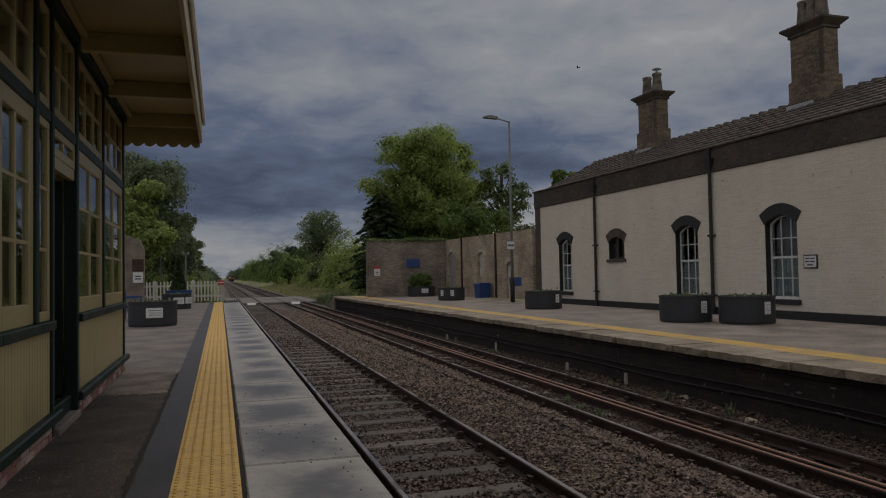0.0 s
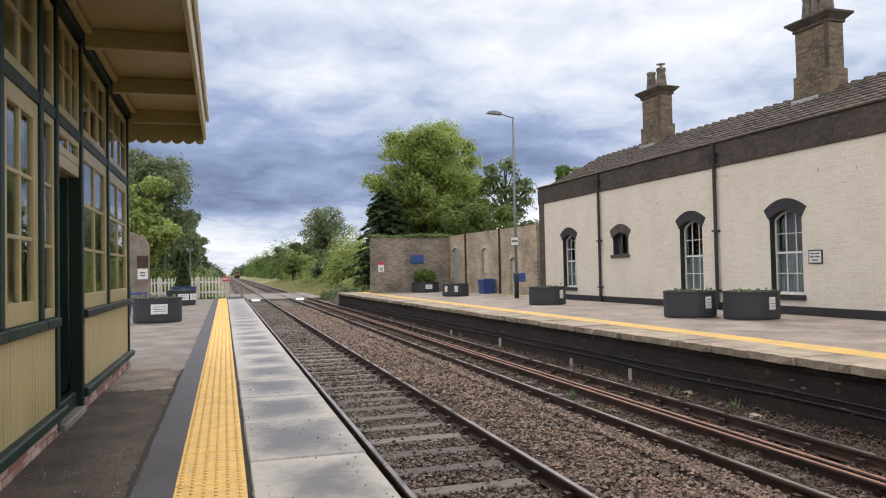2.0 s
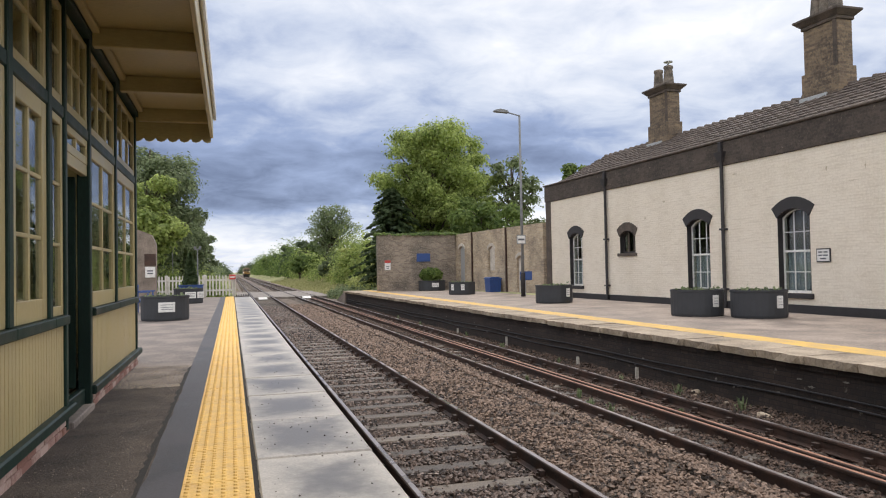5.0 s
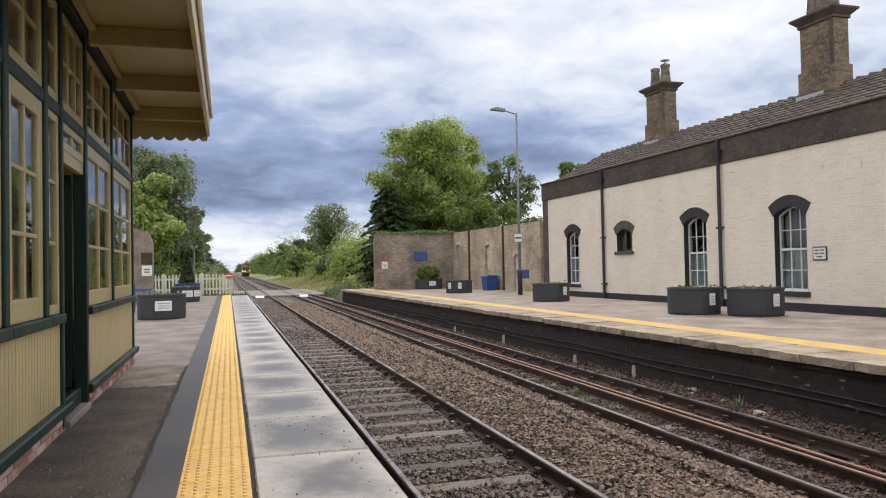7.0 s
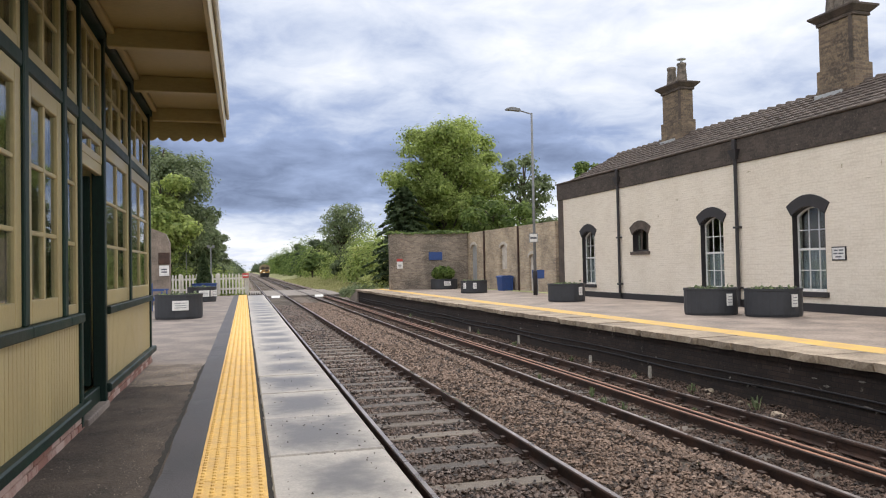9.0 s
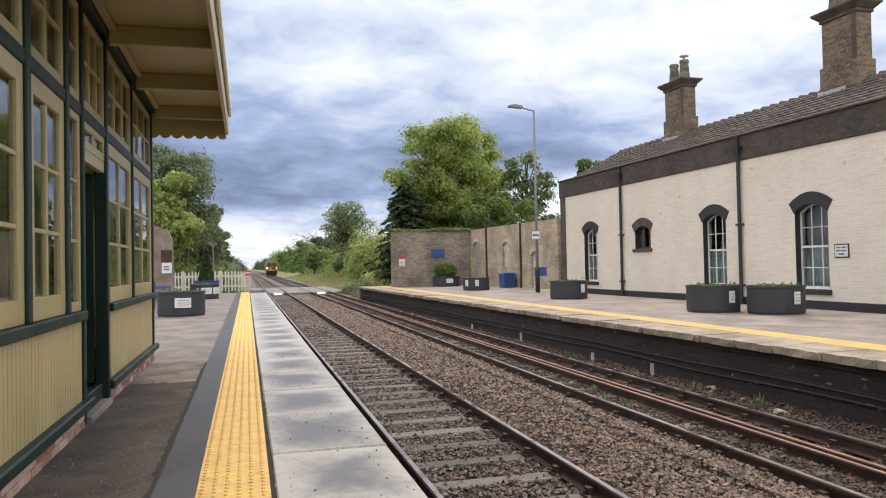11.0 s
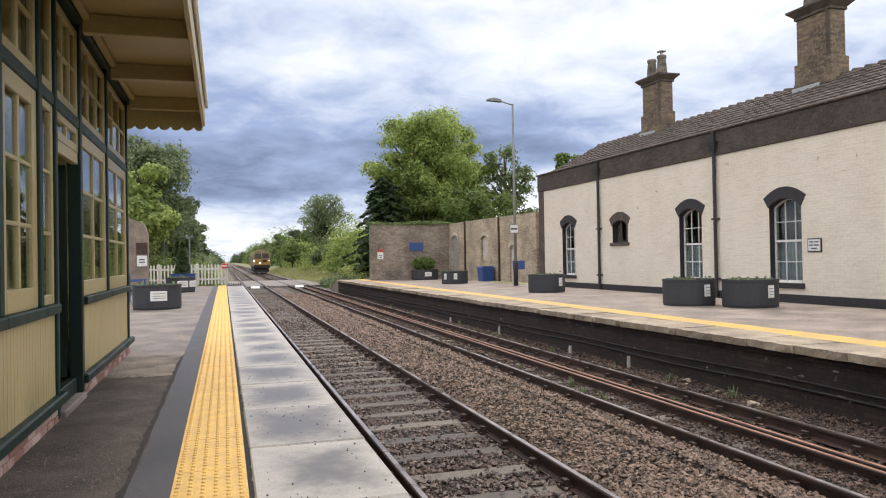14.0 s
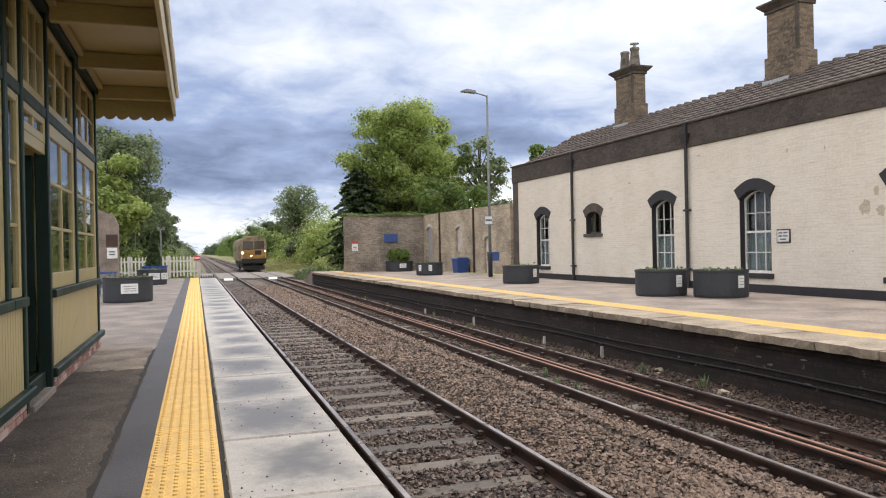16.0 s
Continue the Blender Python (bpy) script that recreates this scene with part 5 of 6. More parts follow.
def bush(name, at, rx, rz, mat, n, size, seed, label, cone=False):
    rg = np.random.default_rng(seed)
    d = rg.normal(size=(n, 3))
    d /= np.linalg.norm(d, axis=1, keepdims=True)
    rad = rg.uniform(0.55, 1.0, (n, 1)) ** 0.5
    c = d * rad
    if cone:
        t = rg.uniform(0, 1, n)
        a = rg.uniform(0, 6.28, n)
        q = (1 - t) ** 0.8 * np.sqrt(rg.uniform(0.3, 1, n))
        c = np.stack([np.cos(a) * q, np.sin(a) * q, 2 * t - 1], 1)
    c = c * np.array([rx, rx, rz]) + np.array([0, 0, rz])
    b = thing(name, at, 0, label, "bush")
    bm = bmesh.new()
    tube(bm, (0, 0, -0.05), (0, 0, rz), 0.05, 0.02, 6)
    part("stem", bm, M_BARK, b)
    link_mesh("foliage", quads_mesh("foliage", leaf_quads(rg, c, size), mat), b)
    return b


bush("clipped_bush", (11.5, 42.9, 0.42), 0.72, 0.42, M_LEAF, 900, 0.10, 4, "clipped green bush growing in a planter")
box_planter = thing("box_planter", (-1.72, 34.6, 0), 0, "blue painted box planter by the fence", "planter")
bm = boxes((-0.5, 0.5, -0.35, 0.35, 0.06, 0.66), (-0.47, -0.4, -0.3, 0.3, 0.0, 0.06), (0.4, 0.47, -0.3, 0.3, 0.0, 0.06), bevel=0.01)
part("box", bm, M_BLUE, box_planter)
part("rim", boxes((-0.54, 0.54, -0.39, 0.39, 0.661, 0.70), bevel=0.01), M_BLUE, box_planter)
bush("conifer", (-1.75, 34.6, 0.7), 0.34, 0.7, M_LEAF_DARK, 1600, 0.09, 6, "dark green cone-shaped conifer in a blue box", True)

# blue bench behind the planter
bench = thing("bench", (-2.6, 24.2, 0), 0, "blue painted platform bench with armrests", "bench")
for k in range(4):
    part("seat_slat", boxes((-0.2 + 0.11 * k, -0.11 + 0.11 * k, -0.8, 0.8, 0.43, 0.46), bevel=0.005), M_BLUE, bench)
for k in range(3):
    part("back_slat", boxes((-0.27, -0.24, -0.8, 0.8, 0.52 + 0.12 * k, 0.61 + 0.12 * k), bevel=0.005), M_BLUE, bench)
for yb in (-0.7, 0.7):
    part("end_frame", boxes((-0.235, -0.2, yb - 0.03, yb + 0.03, 0, 0.88), (0.2, 0.24, yb - 0.03, yb + 0.03, 0, 0.66), (-0.24, 0.28, yb - 0.035, yb + 0.035, 0.66, 0.70), (-0.2, 0.2, yb - 0.03, yb + 0.03, 0.37, 0.429), bevel=0.006), M_BLUE, bench)

# blue bin and box by the side wall, sign by the lamp
bin_ = thing("grit_bin", (13.45, 37.4, -0.1), 4, "blue plastic grit bin against the wall", "bin")
bm = bmesh.new()
prism(bm, [(-0.3, -0.32), (0.3, -0.32), (0.3, 0.32), (-0.3, 0.32)], lambda a, b: (a, b, 0.0), lambda a, b: (a * 1.12, b * 1.12, 0.68))
part("body", bm, M_BLUE, bin_)
bm = bmesh.new()
prism(bm, [(-0.37, 0.685), (0.37, 0.685), (0.37, 0.73), (0.18, 0.80), (-0.26, 0.80), (-0.37, 0.74)], lambda a, b: (a, -0.39, b), lambda a, b: (a, 0.39, b))
part("lid", bm, M_BLUE, bin_)
sign_board("blue_board", pose(12.98, 31.6, 0.80, 0, 0, -25), 0.55, 0.4, M_BLUE, M_BLUE, "blue board beside the lamp post")
part("board_post", boxes((12.92, 12.98, 31.64, 31.7, -0.1, 0.66)), M_GALV)
tagged(bpy.data.objects["board_post"], "short grey post under a blue board", "post")


def lamp_post(at, height, arm, label):
    lp = thing("lamp_post", at, 0, label, "lamp post")
    part("base_sleeve", lathe(bmesh.new(), [(0.10, 0), (0.10, 1.0), (0.09, 1.04), (0.075, 1.06)], 14), M_BLACK, lp, "dark lower sleeve", True)
    part("pole", lathe(bmesh.new(), [(0.07, 1.03), (0.06, 4), (0.045, height)], 12), M_POLE, lp, "", True)
    bm = bmesh.new()
    tube(bm, (0, 0, height - 0.04), (-arm * 0.5, 0, height + 0.1), 0.03)
    part("arm", bm, M_POLE, lp)
    bm = bmesh.new()
    prism(bm, [(-arm * 0.45, height + 0.06), (-arm * 0.5, height + 0.17), (-arm * 0.8, height + 0.22), (-arm, height + 0.16), (-arm, height + 0.10)], lambda a, b: (a, -0.14, b), lambda a, b: (a, 0.14, b))
    part("lantern", bm, M_POLE, lp, "flat grey lantern head")
    return lp


lamp_post((12.42, 30.6, -0.1), 8.08, 1.2, "tall grey platform lamp post with a single arm")
s = sign_board("post_sign", pose(12.34, 30.5, 2.42), 0.42, 0.40, M_POLE, M_WHITE, "small white sign fixed to the lamp post", ((-0.15, 0.15, 0.0, 0.08),))


def path_lamp(at, h, label):
    lp = thing("path_lamp", at, 0, label, "lamp post", "path lamps")
    part("pole", lathe(bmesh.new(), [(0.036, 0), (0.028, h)], 8), M_POLE, lp)
    part("head", boxes((-0.16, 0.16, -0.04, 0.04, h, h + 0.04), (-0.17, -0.05, -0.05, 0.05, h + 0.04, h + 0.14), (0.05, 0.17, -0.05, 0.05, h + 0.04, h + 0.14), bevel=0.01), M_POLE, lp)


path_lamp((-1.47, 35.4, 0), 2.28, "grey post with twin heads beside the fence")
path_lamp((-3.3, 46, -0.5), 3.2, "grey post with twin heads before the trees")

# picket fence and gate at the platform end
fence = thing("picket_fence", (0, 39.2, 0), 0, "white wooden picket fence across the platform end", "fence", "", "structure")
PICKET_ME = None


def picket_mesh():
    bm = bmesh.new()
    prism(bm, [(-0.036, 0.06), (0.036, 0.06), (0.036, 1.04), (0.0, 1.1), (-0.036, 1.04)], lambda a, b: (a, -0.012, b), lambda a, b: (a, 0.012, b))
    return mesh_of("picket", bm, M_PICKET)


PICKET_ME = picket_mesh()
rng = random.Random(11)
x = -4.9
while x < 0.12:
    link_mesh("picket", PICKET_ME, fence, "", pose(x, -0.03, rng.uniform(-0.02, 0.02), 0, rng.uniform(-1, 1), 0))
    x += 0.16
for z in (0.28, 0.8):
    part("fence_rail", boxes((-4.95, 0.1, -0.015, 0.03, z, z + 0.09), bevel=0.006), M_PICKET, fence)
for xp in (-4.9, -3.1, -1.3, 0.14):
    part("fence_post", boxes((xp - 0.06, xp + 0.06, 0.032, 0.14, 0.0, 1.12), bevel=0.01), M_PICKET, fence)
sign_board("stop_sign", pose(0.05, 39.1, 0.98), 0.3, 0.24, M_RED, M_RED, "small red sign on the fence end", ((-0.12, 0.12, 0.0, 0.06),), M_WHITE)
guard = thing("trespass_guard", (0, 39.0, 0), 0, "row of dark pointed timber guards at the platform end", "guard", "", "structure")
for k in range(6):
    bm = bmesh.new()
    prism(bm, [(-0.055, -0.05), (0.055, -0.05), (0.0, 0.12)], lambda a, b: (0.24 + 0.115 * k + a, -0.1, b), lambda a, b: (0.24 + 0.115 * k + a, 0.5, b))
    part("guard_bar", bm, M_BLACK, guard)

# old wall stub behind the shelter
stub = thing("wall_stub", (-3.05, 30, 0), 0, "crumbling brown rendered wall end with a notice", "wall", "", "structure")
bm = bmesh.new()
prism(bm, [(-1.6, 0), (0.3, 0), (0.3, 2.35), (0.15, 2.7), (-0.35, 2.9), (-1.6, 2.95)], lambda a, b: (a, 0, b), lambda a, b: (a, 0.5, b))
part("plaster", bm, M_OLDRENDER, stub)
sign_board("notice", pose(-2.95, 29.95, 1.28), 0.36, 0.4, M_WHITE, M_WHITE, "small white notice on the wall stub", ((-0.1, 0.1, 0.05, 0.05), (-0.1, 0.1, -0.05, 0.05)))
sign_board("rusty_notice", pose(-2.95, 29.95, 1.75), 0.4, 0.44, M_RAIL, M_RAIL, "rusty brown plate on the wall stub")

# ---- trees and undergrowth ----


def tree(at, height, rx, mat, leaves, size, seed, label, low=0.2, lobes=26, spread=1.0, ragged=0.2, name="tree", group="trees"):
    """Tapered trunk, limbs to every lobe, and a crown of leaf sprays in uneven lobes with gaps."""
    rg = np.random.default_rng(seed)
    t = thing(name, at, 0, label, "tree", group)
    bm = bmesh.new()
    tube(bm, (0, 0, -0.3), (0.1, 0, height * 0.45), height * 0.028, height * 0.018, 9)
    tube(bm, (0.1, 0, height * 0.45), (0, 0.1, height * 0.85), height * 0.018, height * 0.005, 7)
    cz, rz = height * (1 + low) / 2, height * (1 - low) / 2
    pts, outs = [], []
    for k in range(lobes):
        dz = 1 - 2 * (k + 0.5) / lobes
        turn = k * 2.39996 + seed
        d = np.array([math.cos(turn) * math.sqrt(1 - dz * dz), math.sin(turn) * math.sqrt(1 - dz * dz), dz]) + rg.normal(0, 0.16, 3)
        d /= np.linalg.norm(d)
        f = rg.uniform(0.5, 0.88) if k % 3 else rg.uniform(0.2, 0.6)
        c = np.array([d[0] * rx * f, d[1] * rx * f, cz + d[2] * rz * f])
        squeeze = 1.0 - 0.08 * max(0, d[2])
        c[:2] *= squeeze
        lr = rg.uniform(0.15, 0.31) * min(rx, rz) * spread
        tube(bm, (0, 0, max(height * 0.15, c[2] - rz * 0.45)), tuple(c), height * 0.008, height * 0.002, 5)
        n = int(leaves / lobes * (lr / (0.25 * spread * min(rx, rz))) ** 2)
        q = rg.normal(size=(n, 3))
        q[:, 2] += 0.35
        q /= np.linalg.norm(q, axis=1, keepdims=True)
        rad = rg.uniform(0.45, 1.0, (n, 1)) ** 0.4 * lr * (1 + ragged * rg.normal(size=(n, 1)))
        pts.append(c + q * rad * np.array([1.2, 1.2, 0.8]))
        outs.append(q)
    part("trunk", bm, M_BARK, t)
    c, o = np.concatenate(pts), np.concatenate(outs)
    up = c[:, 2] > 0.0
    link_mesh("crown", quads_mesh("crown", leaf_quads(rg, c[up], size, o[up]), mat), t)
    return t


tree((16.2, 60, -0.6), 15.2, 5.5, M_LEAF_LIGHT, 76000, 0.125, 1, "large fresh green tree behind the old wall", 0.08, 125, 0.68, 0.28)
tree((20.2, 63, 0.2), 13.8, 3.9, M_LEAF_LIGHT, 7500, 0.17, 3, "green tree with thin upper branches", 0.25, 46, 0.6, 0.4)
tree((23.5, 60, 0.4), 11.2, 3.7, M_LEAF_GREY, 4200, 0.17, 5, "thin grey-green tree behind the house", 0.25, 40, 0.55, 0.4)
tree((18.5, 54, 0.2), 7.0, 3.8, M_LEAF, 16000, 0.14, 6, "bushy green tree behind the wall", 0.1, 24)
tree((30.0, 61, 0.5), 11.2, 1.9, M_LEAF, 2500, 0.2, 7, "small tree top showing above the roof", 0.4, 14)
tree((13.2, 102, 0.3), 11.2, 3.7, M_LEAF_GREY, 11000, 0.15, 8, "round grey-green tree on the bank", 0.12, 70)
tree((-4.7, 48, -0.6), 11.0, 3.6, M_LEAF_GREY, 36000, 0.11, 9, "tall grey-green willow by the fence", 0.04, 64)
tree((-4.4, 43, -0.5), 7.6, 2.2, M_LEAF_LIGHT, 14000, 0.12, 10, "bright green young tree behind the shelter", 0.1, 34)
tree((-3.4, 55, -0.6), 7.2, 2.4, M_LEAF_GREY, 18000, 0.12, 11, "grey-green tree beside the line", 0.04, 44)
tree((-2.7, 62, -0.6), 5.6, 1.9, M_LEAF_GREY, 9000, 0.13, 13, "small grey-green tree at the end of the hedge", 0.04, 30)
tree((-7.5, 62, -0.6), 10.0, 3.6, M_LEAF, 14000, 0.18, 12, "tall green tree behind the willow", 0.1, 30)


def conifer(at, height, radius, mat, n, seed, label):
    """Whorls of drooping boughs, each a tapering line of dark sprays, with gaps between."""
    rg = np.random.default_rng(seed)
    t = thing("conifer_tree", at, 0, label, "tree", "trees")
    bm = bmesh.new()
    tube(bm, (0, 0, -0.3), (0, 0, height * 0.95), height * 0.025, 0.02, 8)
    pts, outs = [], []
    boughs = 150
    for k in range(boughs):
        f = (k + 0.5) / boughs
        z = height * (0.06 + 0.92 * f)
        a = k * 2.39996 + rg.uniform(-0.3, 0.3)
        reach = radius * (1 - f) ** 0.5 * rg.uniform(0.6, 1.15) + 0.2
        d = np.array([math.cos(a), math.sin(a), 0.0])
        if k % 3 == 0:
            tube(bm, (0, 0, z), tuple(d * reach * 0.8 + np.array([0, 0, z - 0.1 * reach])), 0.03, 0.008, 5)
        m = int(n / boughs * (0.4 + 1.2 * (1 - f)))
        u = rg.uniform(0.12, 1.0, m)
        wide = 0.30 * reach * (1.1 - u)
        c = d * (u * reach)[:, None] + np.array([-d[1], d[0], 0]) * (rg.normal(0, 0.6, m) * wide)[:, None]
        c[:, 2] += z + 0.16 * reach * u - 0.34 * reach * u ** 2 + rg.normal(0, 0.05, m)
        pts.append(c)
        outs.append(np.tile(np.array([d[0] * 0.4, d[1] * 0.4, 0.6]), (m, 1)))
    part("trunk", bm, M_BARK, t)
    link_mesh("crown", quads_mesh("crown", leaf_quads(rg, np.concatenate(pts), 0.15, np.concatenate(outs)), mat), t)
    return t


def hedge(name, spots, mat, n, size, seed, label):
    """A run of undergrowth: overlapping mounds of leaf sprays, each (x, y, z, radius, height)."""
    rg = np.random.default_rng(seed)
    pts, outs = [], []
    total = sum(s[3] * s[4] for s in spots)
    for x, y, z, r, h in spots:
        k = int(n * r * h / total)
        q = rg.normal(size=(k, 3))
        q /= np.linalg.norm(q, axis=1, keepdims=True)
        q[:, 2] = np.abs(q[:, 2])
        rough = 1 + 0.22 * np.sin(q[:, :1] * 5 + x) * np.sin(q[:, 1:2] * 6 + y) + 0.12 * rg.normal(size=(k, 1))
        rad = rg.uniform(0.5, 1.0, (k, 1)) ** 0.35 * rough
        pts.append(q * rad * np.array([r, r, h]) + np.array([x, y, z]))
        outs.append(q)
    link = link_mesh(name, quads_mesh(name, leaf_quads(rg, np.concatenate(pts), size, np.concatenate(outs)), mat))
    return tagged(link, label, "undergrowth", "", "stuff")


conifer((12.2, 57, -0.9), 8.6, 3.3, M_LEAF_DARK, 26000, 2, "dark spreading conifer beside the platform end")
rng = random.Random(21)
for k, (bx, by, bh, br, bmat) in enumerate(((13.0, 84, 4.6, 1.9, M_SCRUB), (14.6, 70, 4.2, 1.6, M_SCRUB), (12.4, 96, 4.0, 1.7, M_LEAF_GREY), (15.5, 90, 5.6, 2.2, M_LEAF_LIGHT), (13.6, 118, 6.4, 2.4, M_LEAF), (14.5, 150, 9.0, 2.2, M_LEAF_DARK), (12.4, 172, 7.5, 2.8, M_LEAF_DARK), (15.0, 210, 10.5, 3.4, M_LEAF_DARK), (11.8, 135, 5.4, 2.2, M_LEAF), (12.0, 240, 8.0, 3.2, M_LEAF))):
    tree((bx, by, -0.4), bh, br, bmat, 7000, 0.09 + by * 0.0009, 70 + k, "round leafy shrub on the railway bank", 0.02, 22, name="shrub", group="bank shrubs")
bank = [(13.2 + rng.uniform(-0.8, 5), y + rng.uniform(-2, 2), -0.3, rng.uniform(1.1, 2.0), rng.uniform(1.4, 2.6)) for y in range(58, 100, 3)]
hedge("undergrowth", bank, M_SCRUB, 46000, 0.12, 31, "bright green scrub covering the bank beside the line")
bank = [(15.5 + rng.uniform(-2.0, 5), y + rng.uniform(-3, 3), -0.2, rng.uniform(2.2, 3.8), rng.uniform(3.4, 5.4)) for y in range(78, 180, 5)]
hedge("undergrowth", bank, M_LEAF_LIGHT, 52000, 0.16, 32, "tall green bushes along the bank")
bank = [(16.5 + rng.uniform(-4, 7), y + rng.uniform(-4, 4), 0, rng.uniform(3.5, 6.0), rng.uniform(5.0, 9.5)) for y in range(150, 420, 10)]
hedge("undergrowth", bank, M_LEAF, 50000, 0.28, 33, "dark distant bushes lining the railway")
bank = [(16 + rng.uniform(-4, 8), y + rng.uniform(-8, 8), 0, rng.uniform(5, 8), rng.uniform(5.0, 9)) for y in range(420, 900, 24)]
hedge("undergrowth", bank, M_LEAF_DARK, 18000, 0.6, 34, "hazy far trees along the railway")
bank = [(-3.4 + rng.uniform(-2.5, 0.8), y + rng.uniform(-2, 2), -0.7, rng.uniform(1.2, 2.0), rng.uniform(1.8, 3.0)) for y in range(44, 100, 3)]
hedge("undergrowth", bank, M_LEAF_GREY, 40000, 0.11, 35, "grey-green hedge behind the picket fence")
bank = [(-6.0 + rng.uniform(-4, 1.2), y + rng.uniform(-4, 4), -0.6, rng.uniform(2.5, 4.2), rng.uniform(3.5, 6.0)) for y in range(75, 330, 8)]
hedge("undergrowth", bank, M_LEAF_GREY, 44000, 0.22, 36, "tall green bushes on the other side of the line")
bank = [(-8 + rng.uniform(-6, 1.5), y + rng.uniform(-8, 8), -0.6, rng.uniform(4, 7), rng.uniform(4.0, 8)) for y in range(330, 900, 22)]
hedge("undergrowth", bank, M_LEAF_DARK, 18000, 0.6, 37, "hazy far trees beyond the hedge")
near_scrub = [(11.2 + rng.uniform(-1.6, 2.2), 52 + k * 0.9 + rng.uniform(-0.5, 0.5), -0.9, rng.uniform(0.7, 1.2), rng.uniform(0.7, 1.6)) for k in range(18)]
hedge("undergrowth", near_scrub, M_SCRUB, 13000, 0.11, 39, "pale green brambles beside the platform ramp")
ramp_weeds = [(8.3 + rng.uniform(-0.7, 1.2), 50.0 + k * 0.9 + rng.uniform(-0.3, 0.3), -1.05, rng.uniform(0.35, 0.7), rng.uniform(0.5, 1.15)) for k in range(16)]
hedge("undergrowth", ramp_weeds, M_LEAF_GREY, 7000, 0.08, 43, "rank grey-green weeds crowding the platform end")
screen = [(-5.2 + 0.42 * k, 43.5 + rng.uniform(-0.8, 2.5), -0.6, rng.uniform(0.7, 1.1), rng.uniform(1.6, 2.7) - 0.06 * k) for k in range(12)]
hedge("undergrowth", screen, M_LEAF_LIGHT, 14000, 0.075, 40, "pale green hedge just behind the picket fence")
cap = [(8.7 + 0.42 * i, 44.25, 3.28, 0.4, rng.uniform(0.06, 0.2)) for i in range(12)]
hedge("ivy", cap, M_LEAF, 1900, 0.09, 38, "green ivy growing along the wall top")


def grass():
    rg = np.random.default_rng(41)
    n = 60000
    y = 48 + 110 * rg.uniform(0, 1, n) ** 1.6
    x = 7.8 + (5.0 + rg.uniform(0, 1, n) * 4.0) * rg.uniform(0, 1, n)
    z = -1.12 + np.clip((x - 9.5) / 9, 0, 1) * 2.2 * np.clip((y - 46) / 14, 0, 1)
    h = rg.uniform(0.15, 0.5, n)
    a = rg.uniform(0, 6.28, n)
    w = 0.03 + y * 0.0004
    dx, dy = np.cos(a) * w, np.sin(a) * w
    lx, ly = rg.normal(0, 0.12, n), rg.normal(0, 0.12, n)
    q = np.stack([np.stack([x - dx, y - dy, z], 1), np.stack([x + dx, y + dy, z], 1), np.stack([x + lx + dx * 0.2, y + ly + dy * 0.2, z + h], 1), np.stack([x + lx - dx * 0.2, y + ly - dy * 0.2, z + h], 1)], 1)
    tagged(link_mesh("long_grass", quads_mesh("long_grass", q, M_BLADE)), "long pale grass on the verge beside the track", "grass", "", "stuff")


grass()

# ---- the approaching track machine ----


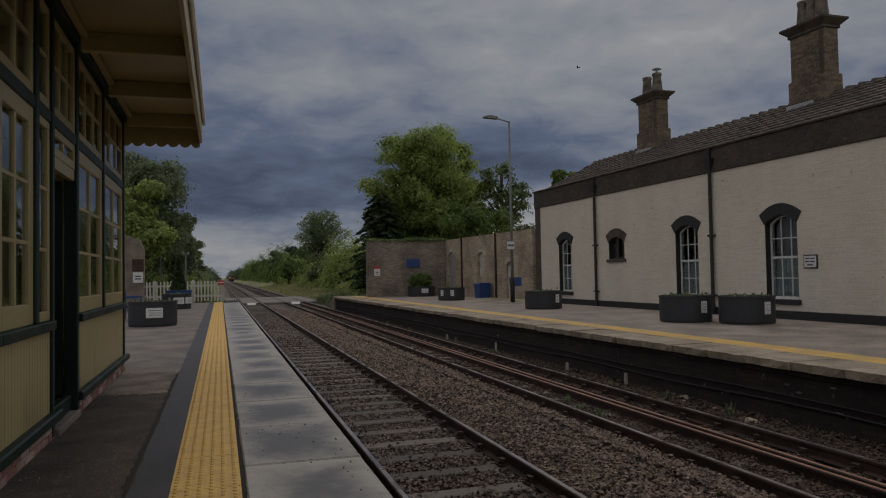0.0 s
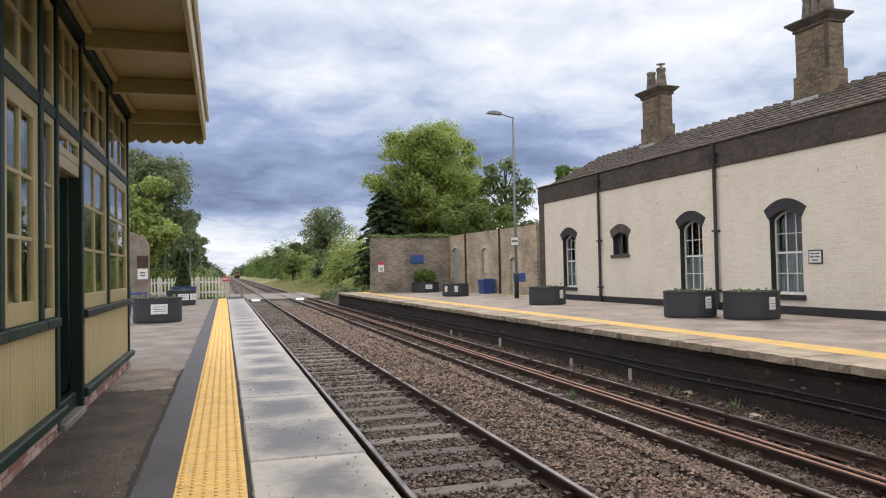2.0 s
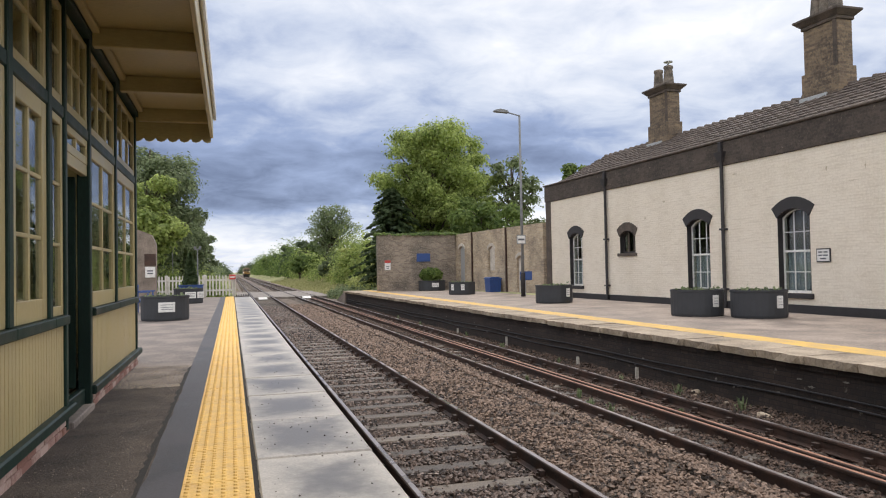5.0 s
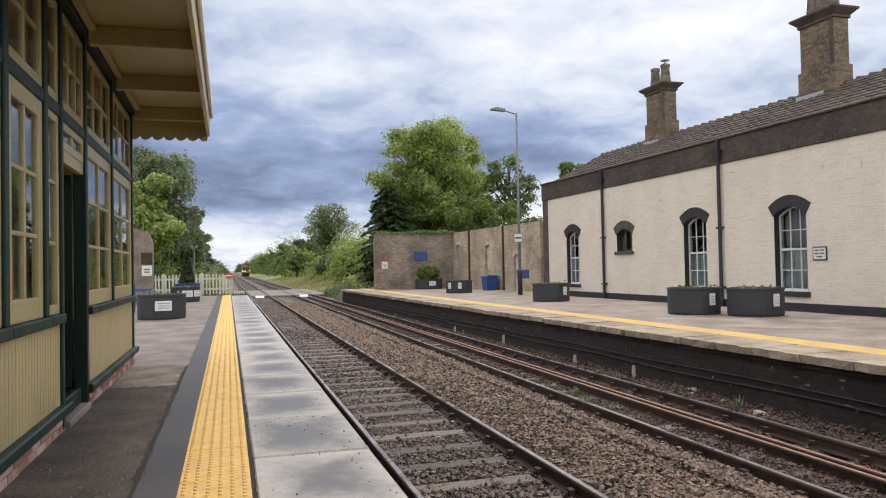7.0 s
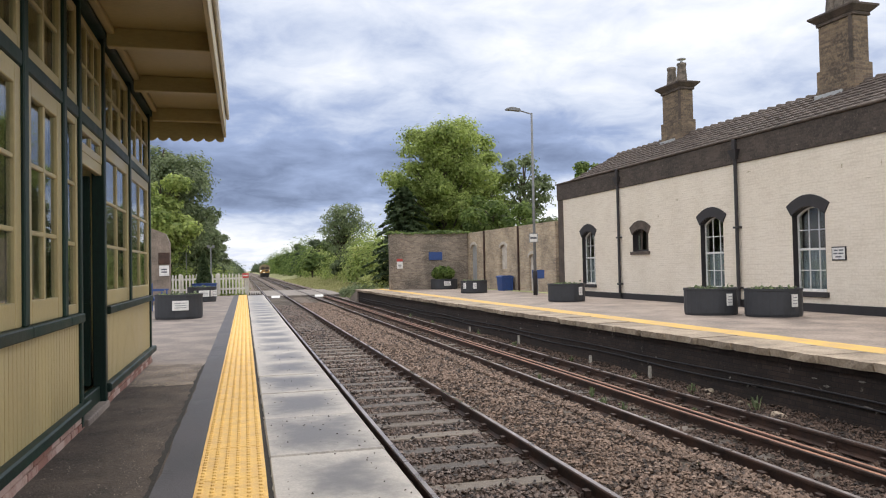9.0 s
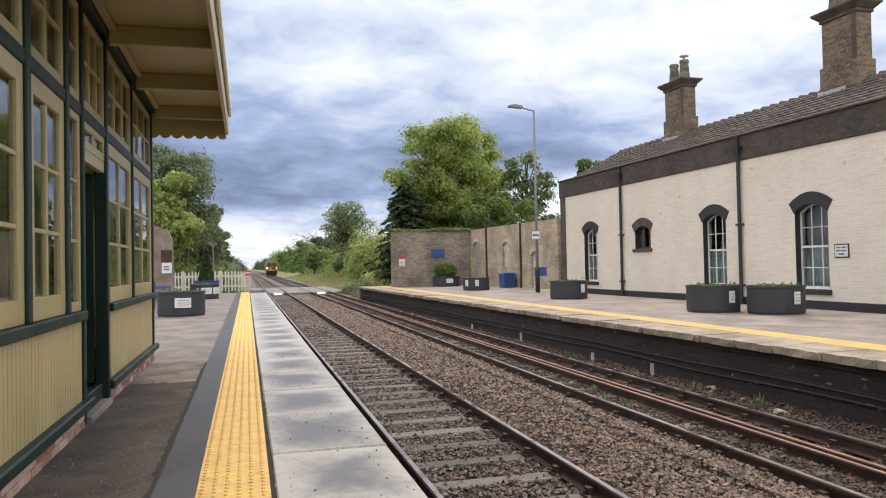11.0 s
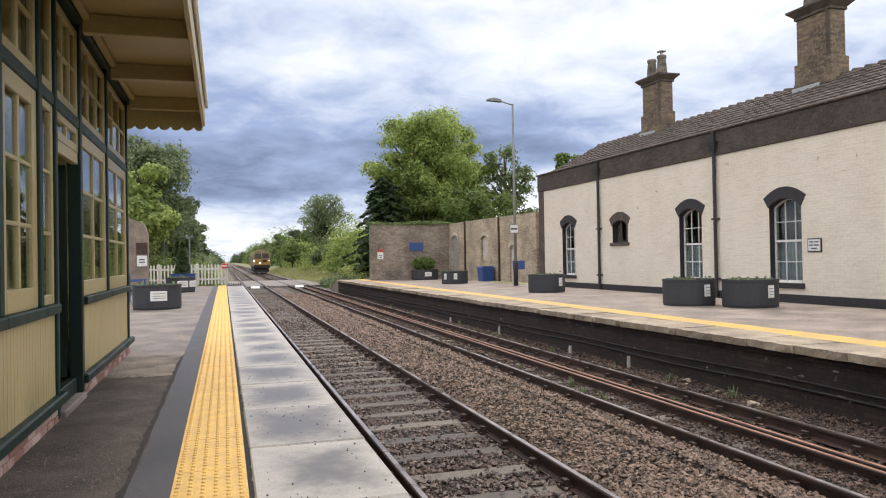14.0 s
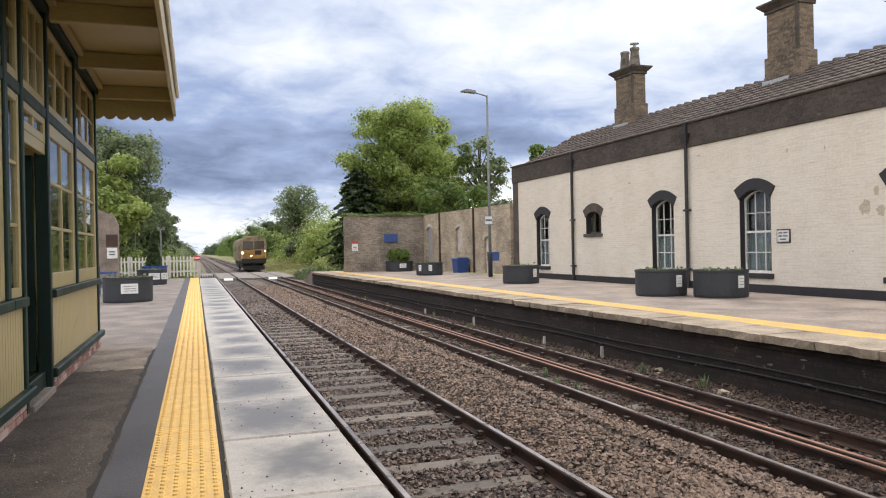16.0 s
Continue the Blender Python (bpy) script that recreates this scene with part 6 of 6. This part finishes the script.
def build_train():
    tr = thing("track_machine", (5.75, 400, RAIL_Z), 0, "grimy yellow rail vehicle with lit headlamps on the track", "rail vehicle")
    W = 1.32
    sec = [(-W, 1.1), (W, 1.1), (W, 2.95), (W - 0.08, 3.36), (0.9, 3.56), (-0.9, 3.56), (-W + 0.08, 3.36), (-W, 2.95)]
    bm = bmesh.new()
    prism(bm, sec, lambda a, b: (a, 0.0, b), lambda a, b: (a, 16.0, b))
    body = part("body", bm, M_TRAIN_BODY, tr)
    part("front_panel", boxes((-W + 0.02, W - 0.02, -0.04, -0.002, 1.35, 2.25), bevel=0.01), M_TRAIN_YELLOW, body, "yellow front warning panel")
    part("dark_panel", boxes((0.12, 0.78, -0.06, -0.042, 1.75, 2.2)), M_TRAIN_BLACK, body)
    for x0, x1 in ((-1.08, -0.06), (0.06, 1.08)):
        win = part("cab_window", boxes((x0, x1, -0.03, -0.002, 2.36, 3.16), bevel=0.02), M_TRAIN_GLASS, body)
        part("window_frame", boxes((x0 - 0.04, x0, -0.045, -0.002, 2.32, 3.2), (x1, x1 + 0.04, -0.045, -0.002, 2.32, 3.2), (x0, x1, -0.045, -0.002, 3.16, 3.2), (x0, x1, -0.045, -0.002, 2.32, 2.36)), M_TRAIN_BODY, win)
        bm = bmesh.new()
        tube(bm, ((x0 + x1) / 2, -0.06, 2.3), ((x0 + x1) / 2 + 0.2, -0.06, 2.85), 0.015, seg=5)
        part("wiper", bm, M_TRAIN_BLACK, win)
    for xl, zl, r in ((-1.14, 1.98, 0.10), (-0.28, 1.62, 0.075), (1.16, 2.08, 0.06)):
        bm = bmesh.new()
        tube(bm, (xl, -0.13, zl), (xl, -0.002, zl), r, seg=14)
        lamp = part("headlamp", bm, M_LAMP_GLOW, body, "glowing headlamp")
        bm = bmesh.new()
        tube(bm, (xl, -0.10, zl), (xl, -0.003, zl), r + 0.04, seg=14)
        part("lamp_rim", bm, M_TRAIN_BLACK, lamp)
    part("buffer_beam", boxes((-1.25, 1.25, -0.12, 0.3, 0.85, 1.34), bevel=0.02), M_TRAIN_BLACK, tr)
    for xb in (-0.87, 0.87):
        bm = bmesh.new()
        tube(bm, (xb, -0.55, 1.06), (xb, -0.12, 1.06), 0.09, seg=10)
        tube(bm, (xb, -0.62, 1.06), (xb, -0.55, 1.06), 0.23, seg=14)
        part("buffer", bm, M_TRAIN_BLACK, tr)
    bm = boxes((-0.08, 0.08, -0.45, -0.12, 0.95, 1.12), (-0.05, 0.05, -0.48, -0.42, 0.6, 1.0))
    part("coupling", bm, M_TRAIN_BLACK, tr)
    part("snow_plough", boxes((-1.1, 1.1, -0.1, -0.02, 0.18, 0.62), bevel=0.01), M_TRAIN_BLACK, tr)
    part("underframe", boxes((-1.1, 1.1, 0.2, 15.8, 0.72, 1.098)), M_TRAIN_BLACK, tr)
    part("tank", boxes((-1.2, 1.2, 6.2, 9.8, 0.3, 0.718), bevel=0.04), M_TRAIN_BLACK, tr)
    for yb in (2.2, 4.4, 11.6, 13.8):
        bm = bmesh.new()
        for xw in (-0.75, 0.75):
            tube(bm, (xw - 0.06, yb, 0.46), (xw + 0.06, yb, 0.46), 0.455, seg=20)
        tube(bm, (-0.75, yb, 0.46), (0.75, yb, 0.46), 0.08, seg=8)
        part("wheelset", bm, M_TRAIN_BLACK, tr)
    for yb in (3.3, 12.7):
        for xb in (-1.05, 1.05):
            part("bogie_frame", boxes((xb - 0.07, xb + 0.07, yb - 1.7, yb + 1.7, 0.42, 0.71), bevel=0.02), M_TRAIN_BLACK, tr)
    for k in range(5):
        yw = 1.0 + k * 3.0
        part("side_window", boxes((-W - 0.012, -W - 0.001, yw, yw + 1.1, 2.2, 2.7), bevel=0.004), M_TRAIN_GLASS, body)
    part("side_door", boxes((-W - 0.02, -W - 0.001, 2.35, 3.05, 1.2, 2.72), bevel=0.006), M_TRAIN_YELLOW, body)
    part("roof_gear", boxes((-0.5, 0.1, 1.2, 1.9, 3.5, 3.72), (-0.6, 0.6, 3.5, 6.0, 3.54, 3.8), (0.25, 0.6, 0.5, 0.8, 3.5, 3.76), (-1.0, -0.7, 0.3, 0.5, 3.4, 3.66), bevel=0.03), M_TRAIN_BODY, body)
    for xs in (-W + 0.1, W - 0.1):
        bm = bmesh.new()
        tube(bm, (xs, -0.07, 1.35), (xs, -0.07, 2.3), 0.018, seg=6)
        part("handrail", bm, M_WHITE, tr)
    return tr


train = build_train()


def build_bird(label):
    b = thing("bird", (0, 0, 60), 0, label, "bird", "birds")
    bm = bmesh.new()
    bmesh.ops.create_icosphere(bm, subdivisions=2, radius=1.0, matrix=Matrix.Diagonal((0.035, 0.12, 0.035, 1)))
    tube(bm, (0, -0.1, 0), (0, -0.2, 0), 0.02, 0.035, 6)
    part("body", bm, M_BLACK, b)
    for s in (-1, 1):
        bm = bmesh.new()
        prism(bm, [(0.02, -0.05), (0.02, 0.06), (0.12, 0.05), (0.28, -0.06), (0.13, -0.03)], lambda u, v: (s * u, v, 0.02 + u * 0.35), lambda u, v: (s * u, v, 0.028 + u * 0.35))
        part("wing", bm, M_BLACK, b)
    return b


birds = [build_bird("small dark bird flying high over the station"), build_bird("dark bird gliding over the platform roof"), build_bird("small dark bird rising from behind the chimney")]


def motions():
    """The rail vehicle comes on at an even 20 m/s."""
    times = [0, 0.1, 0.5] + list(range(1, 16)) + [15.5, 15.9, 16]
    climb = [(0.0, 26.7, 51.4, 17.0), (0.4, 25.5, 51.7, 18.0), (0.8, 24.6, 52.0, 18.4), (1.2, 23.8, 52.1, 19.1), (1.5, 23.55, 51.8, 20.15), (1.8, 23.45, 51.5, 21.1)]
    climb += [(2.5, 24.0, 50.0, 24.0), (6.0, 30.0, 30.0, 40.0), (16.0, 60.0, -80.0, 70.0)]
    glide = [(0.0, -40.0, -60.0, 30.0), (4.0, -25.0, 10.0, 32.0), (5.4, 8.0, 38.0, 16.0), (6.3, 15.7, 35.2, 11.9), (6.5, 16.5, 34.7, 12.25), (6.7, 17.2, 34.1, 13.0), (6.9, 17.6, 33.5, 14.1), (7.6, 20.0, 28.0, 20.0), (16.0, 60.0, -60.0, 50.0)]
    rise = [(0.0, 43.06, 46.0, 1.35), (14.6, 43.06, 46.0, 1.35), (15.10, 43.06, 46.0, 10.74), (15.40, 43.51, 46.0, 15.22), (15.55, 45.10, 46.0, 17.03), (15.70, 48.25, 46.0, 18.59), (15.80, 49.84, 46.0, 19.07), (15.90, 52.36, 46.0, 20.05), (16.00, 54.10, 46.0, 20.74)]
    for bird, rows, turn in ((birds[0], climb, 40), (birds[1], glide, -70), (birds[2], rise, -80)):
        walk(bird, [(t, pose(x, y, z, 0, 12, turn)) for t, x, y, z in rows])
    walk(train, [(t, pose(5.75, 400 - 20 * t, RAIL_Z)) for t in times])


motions()
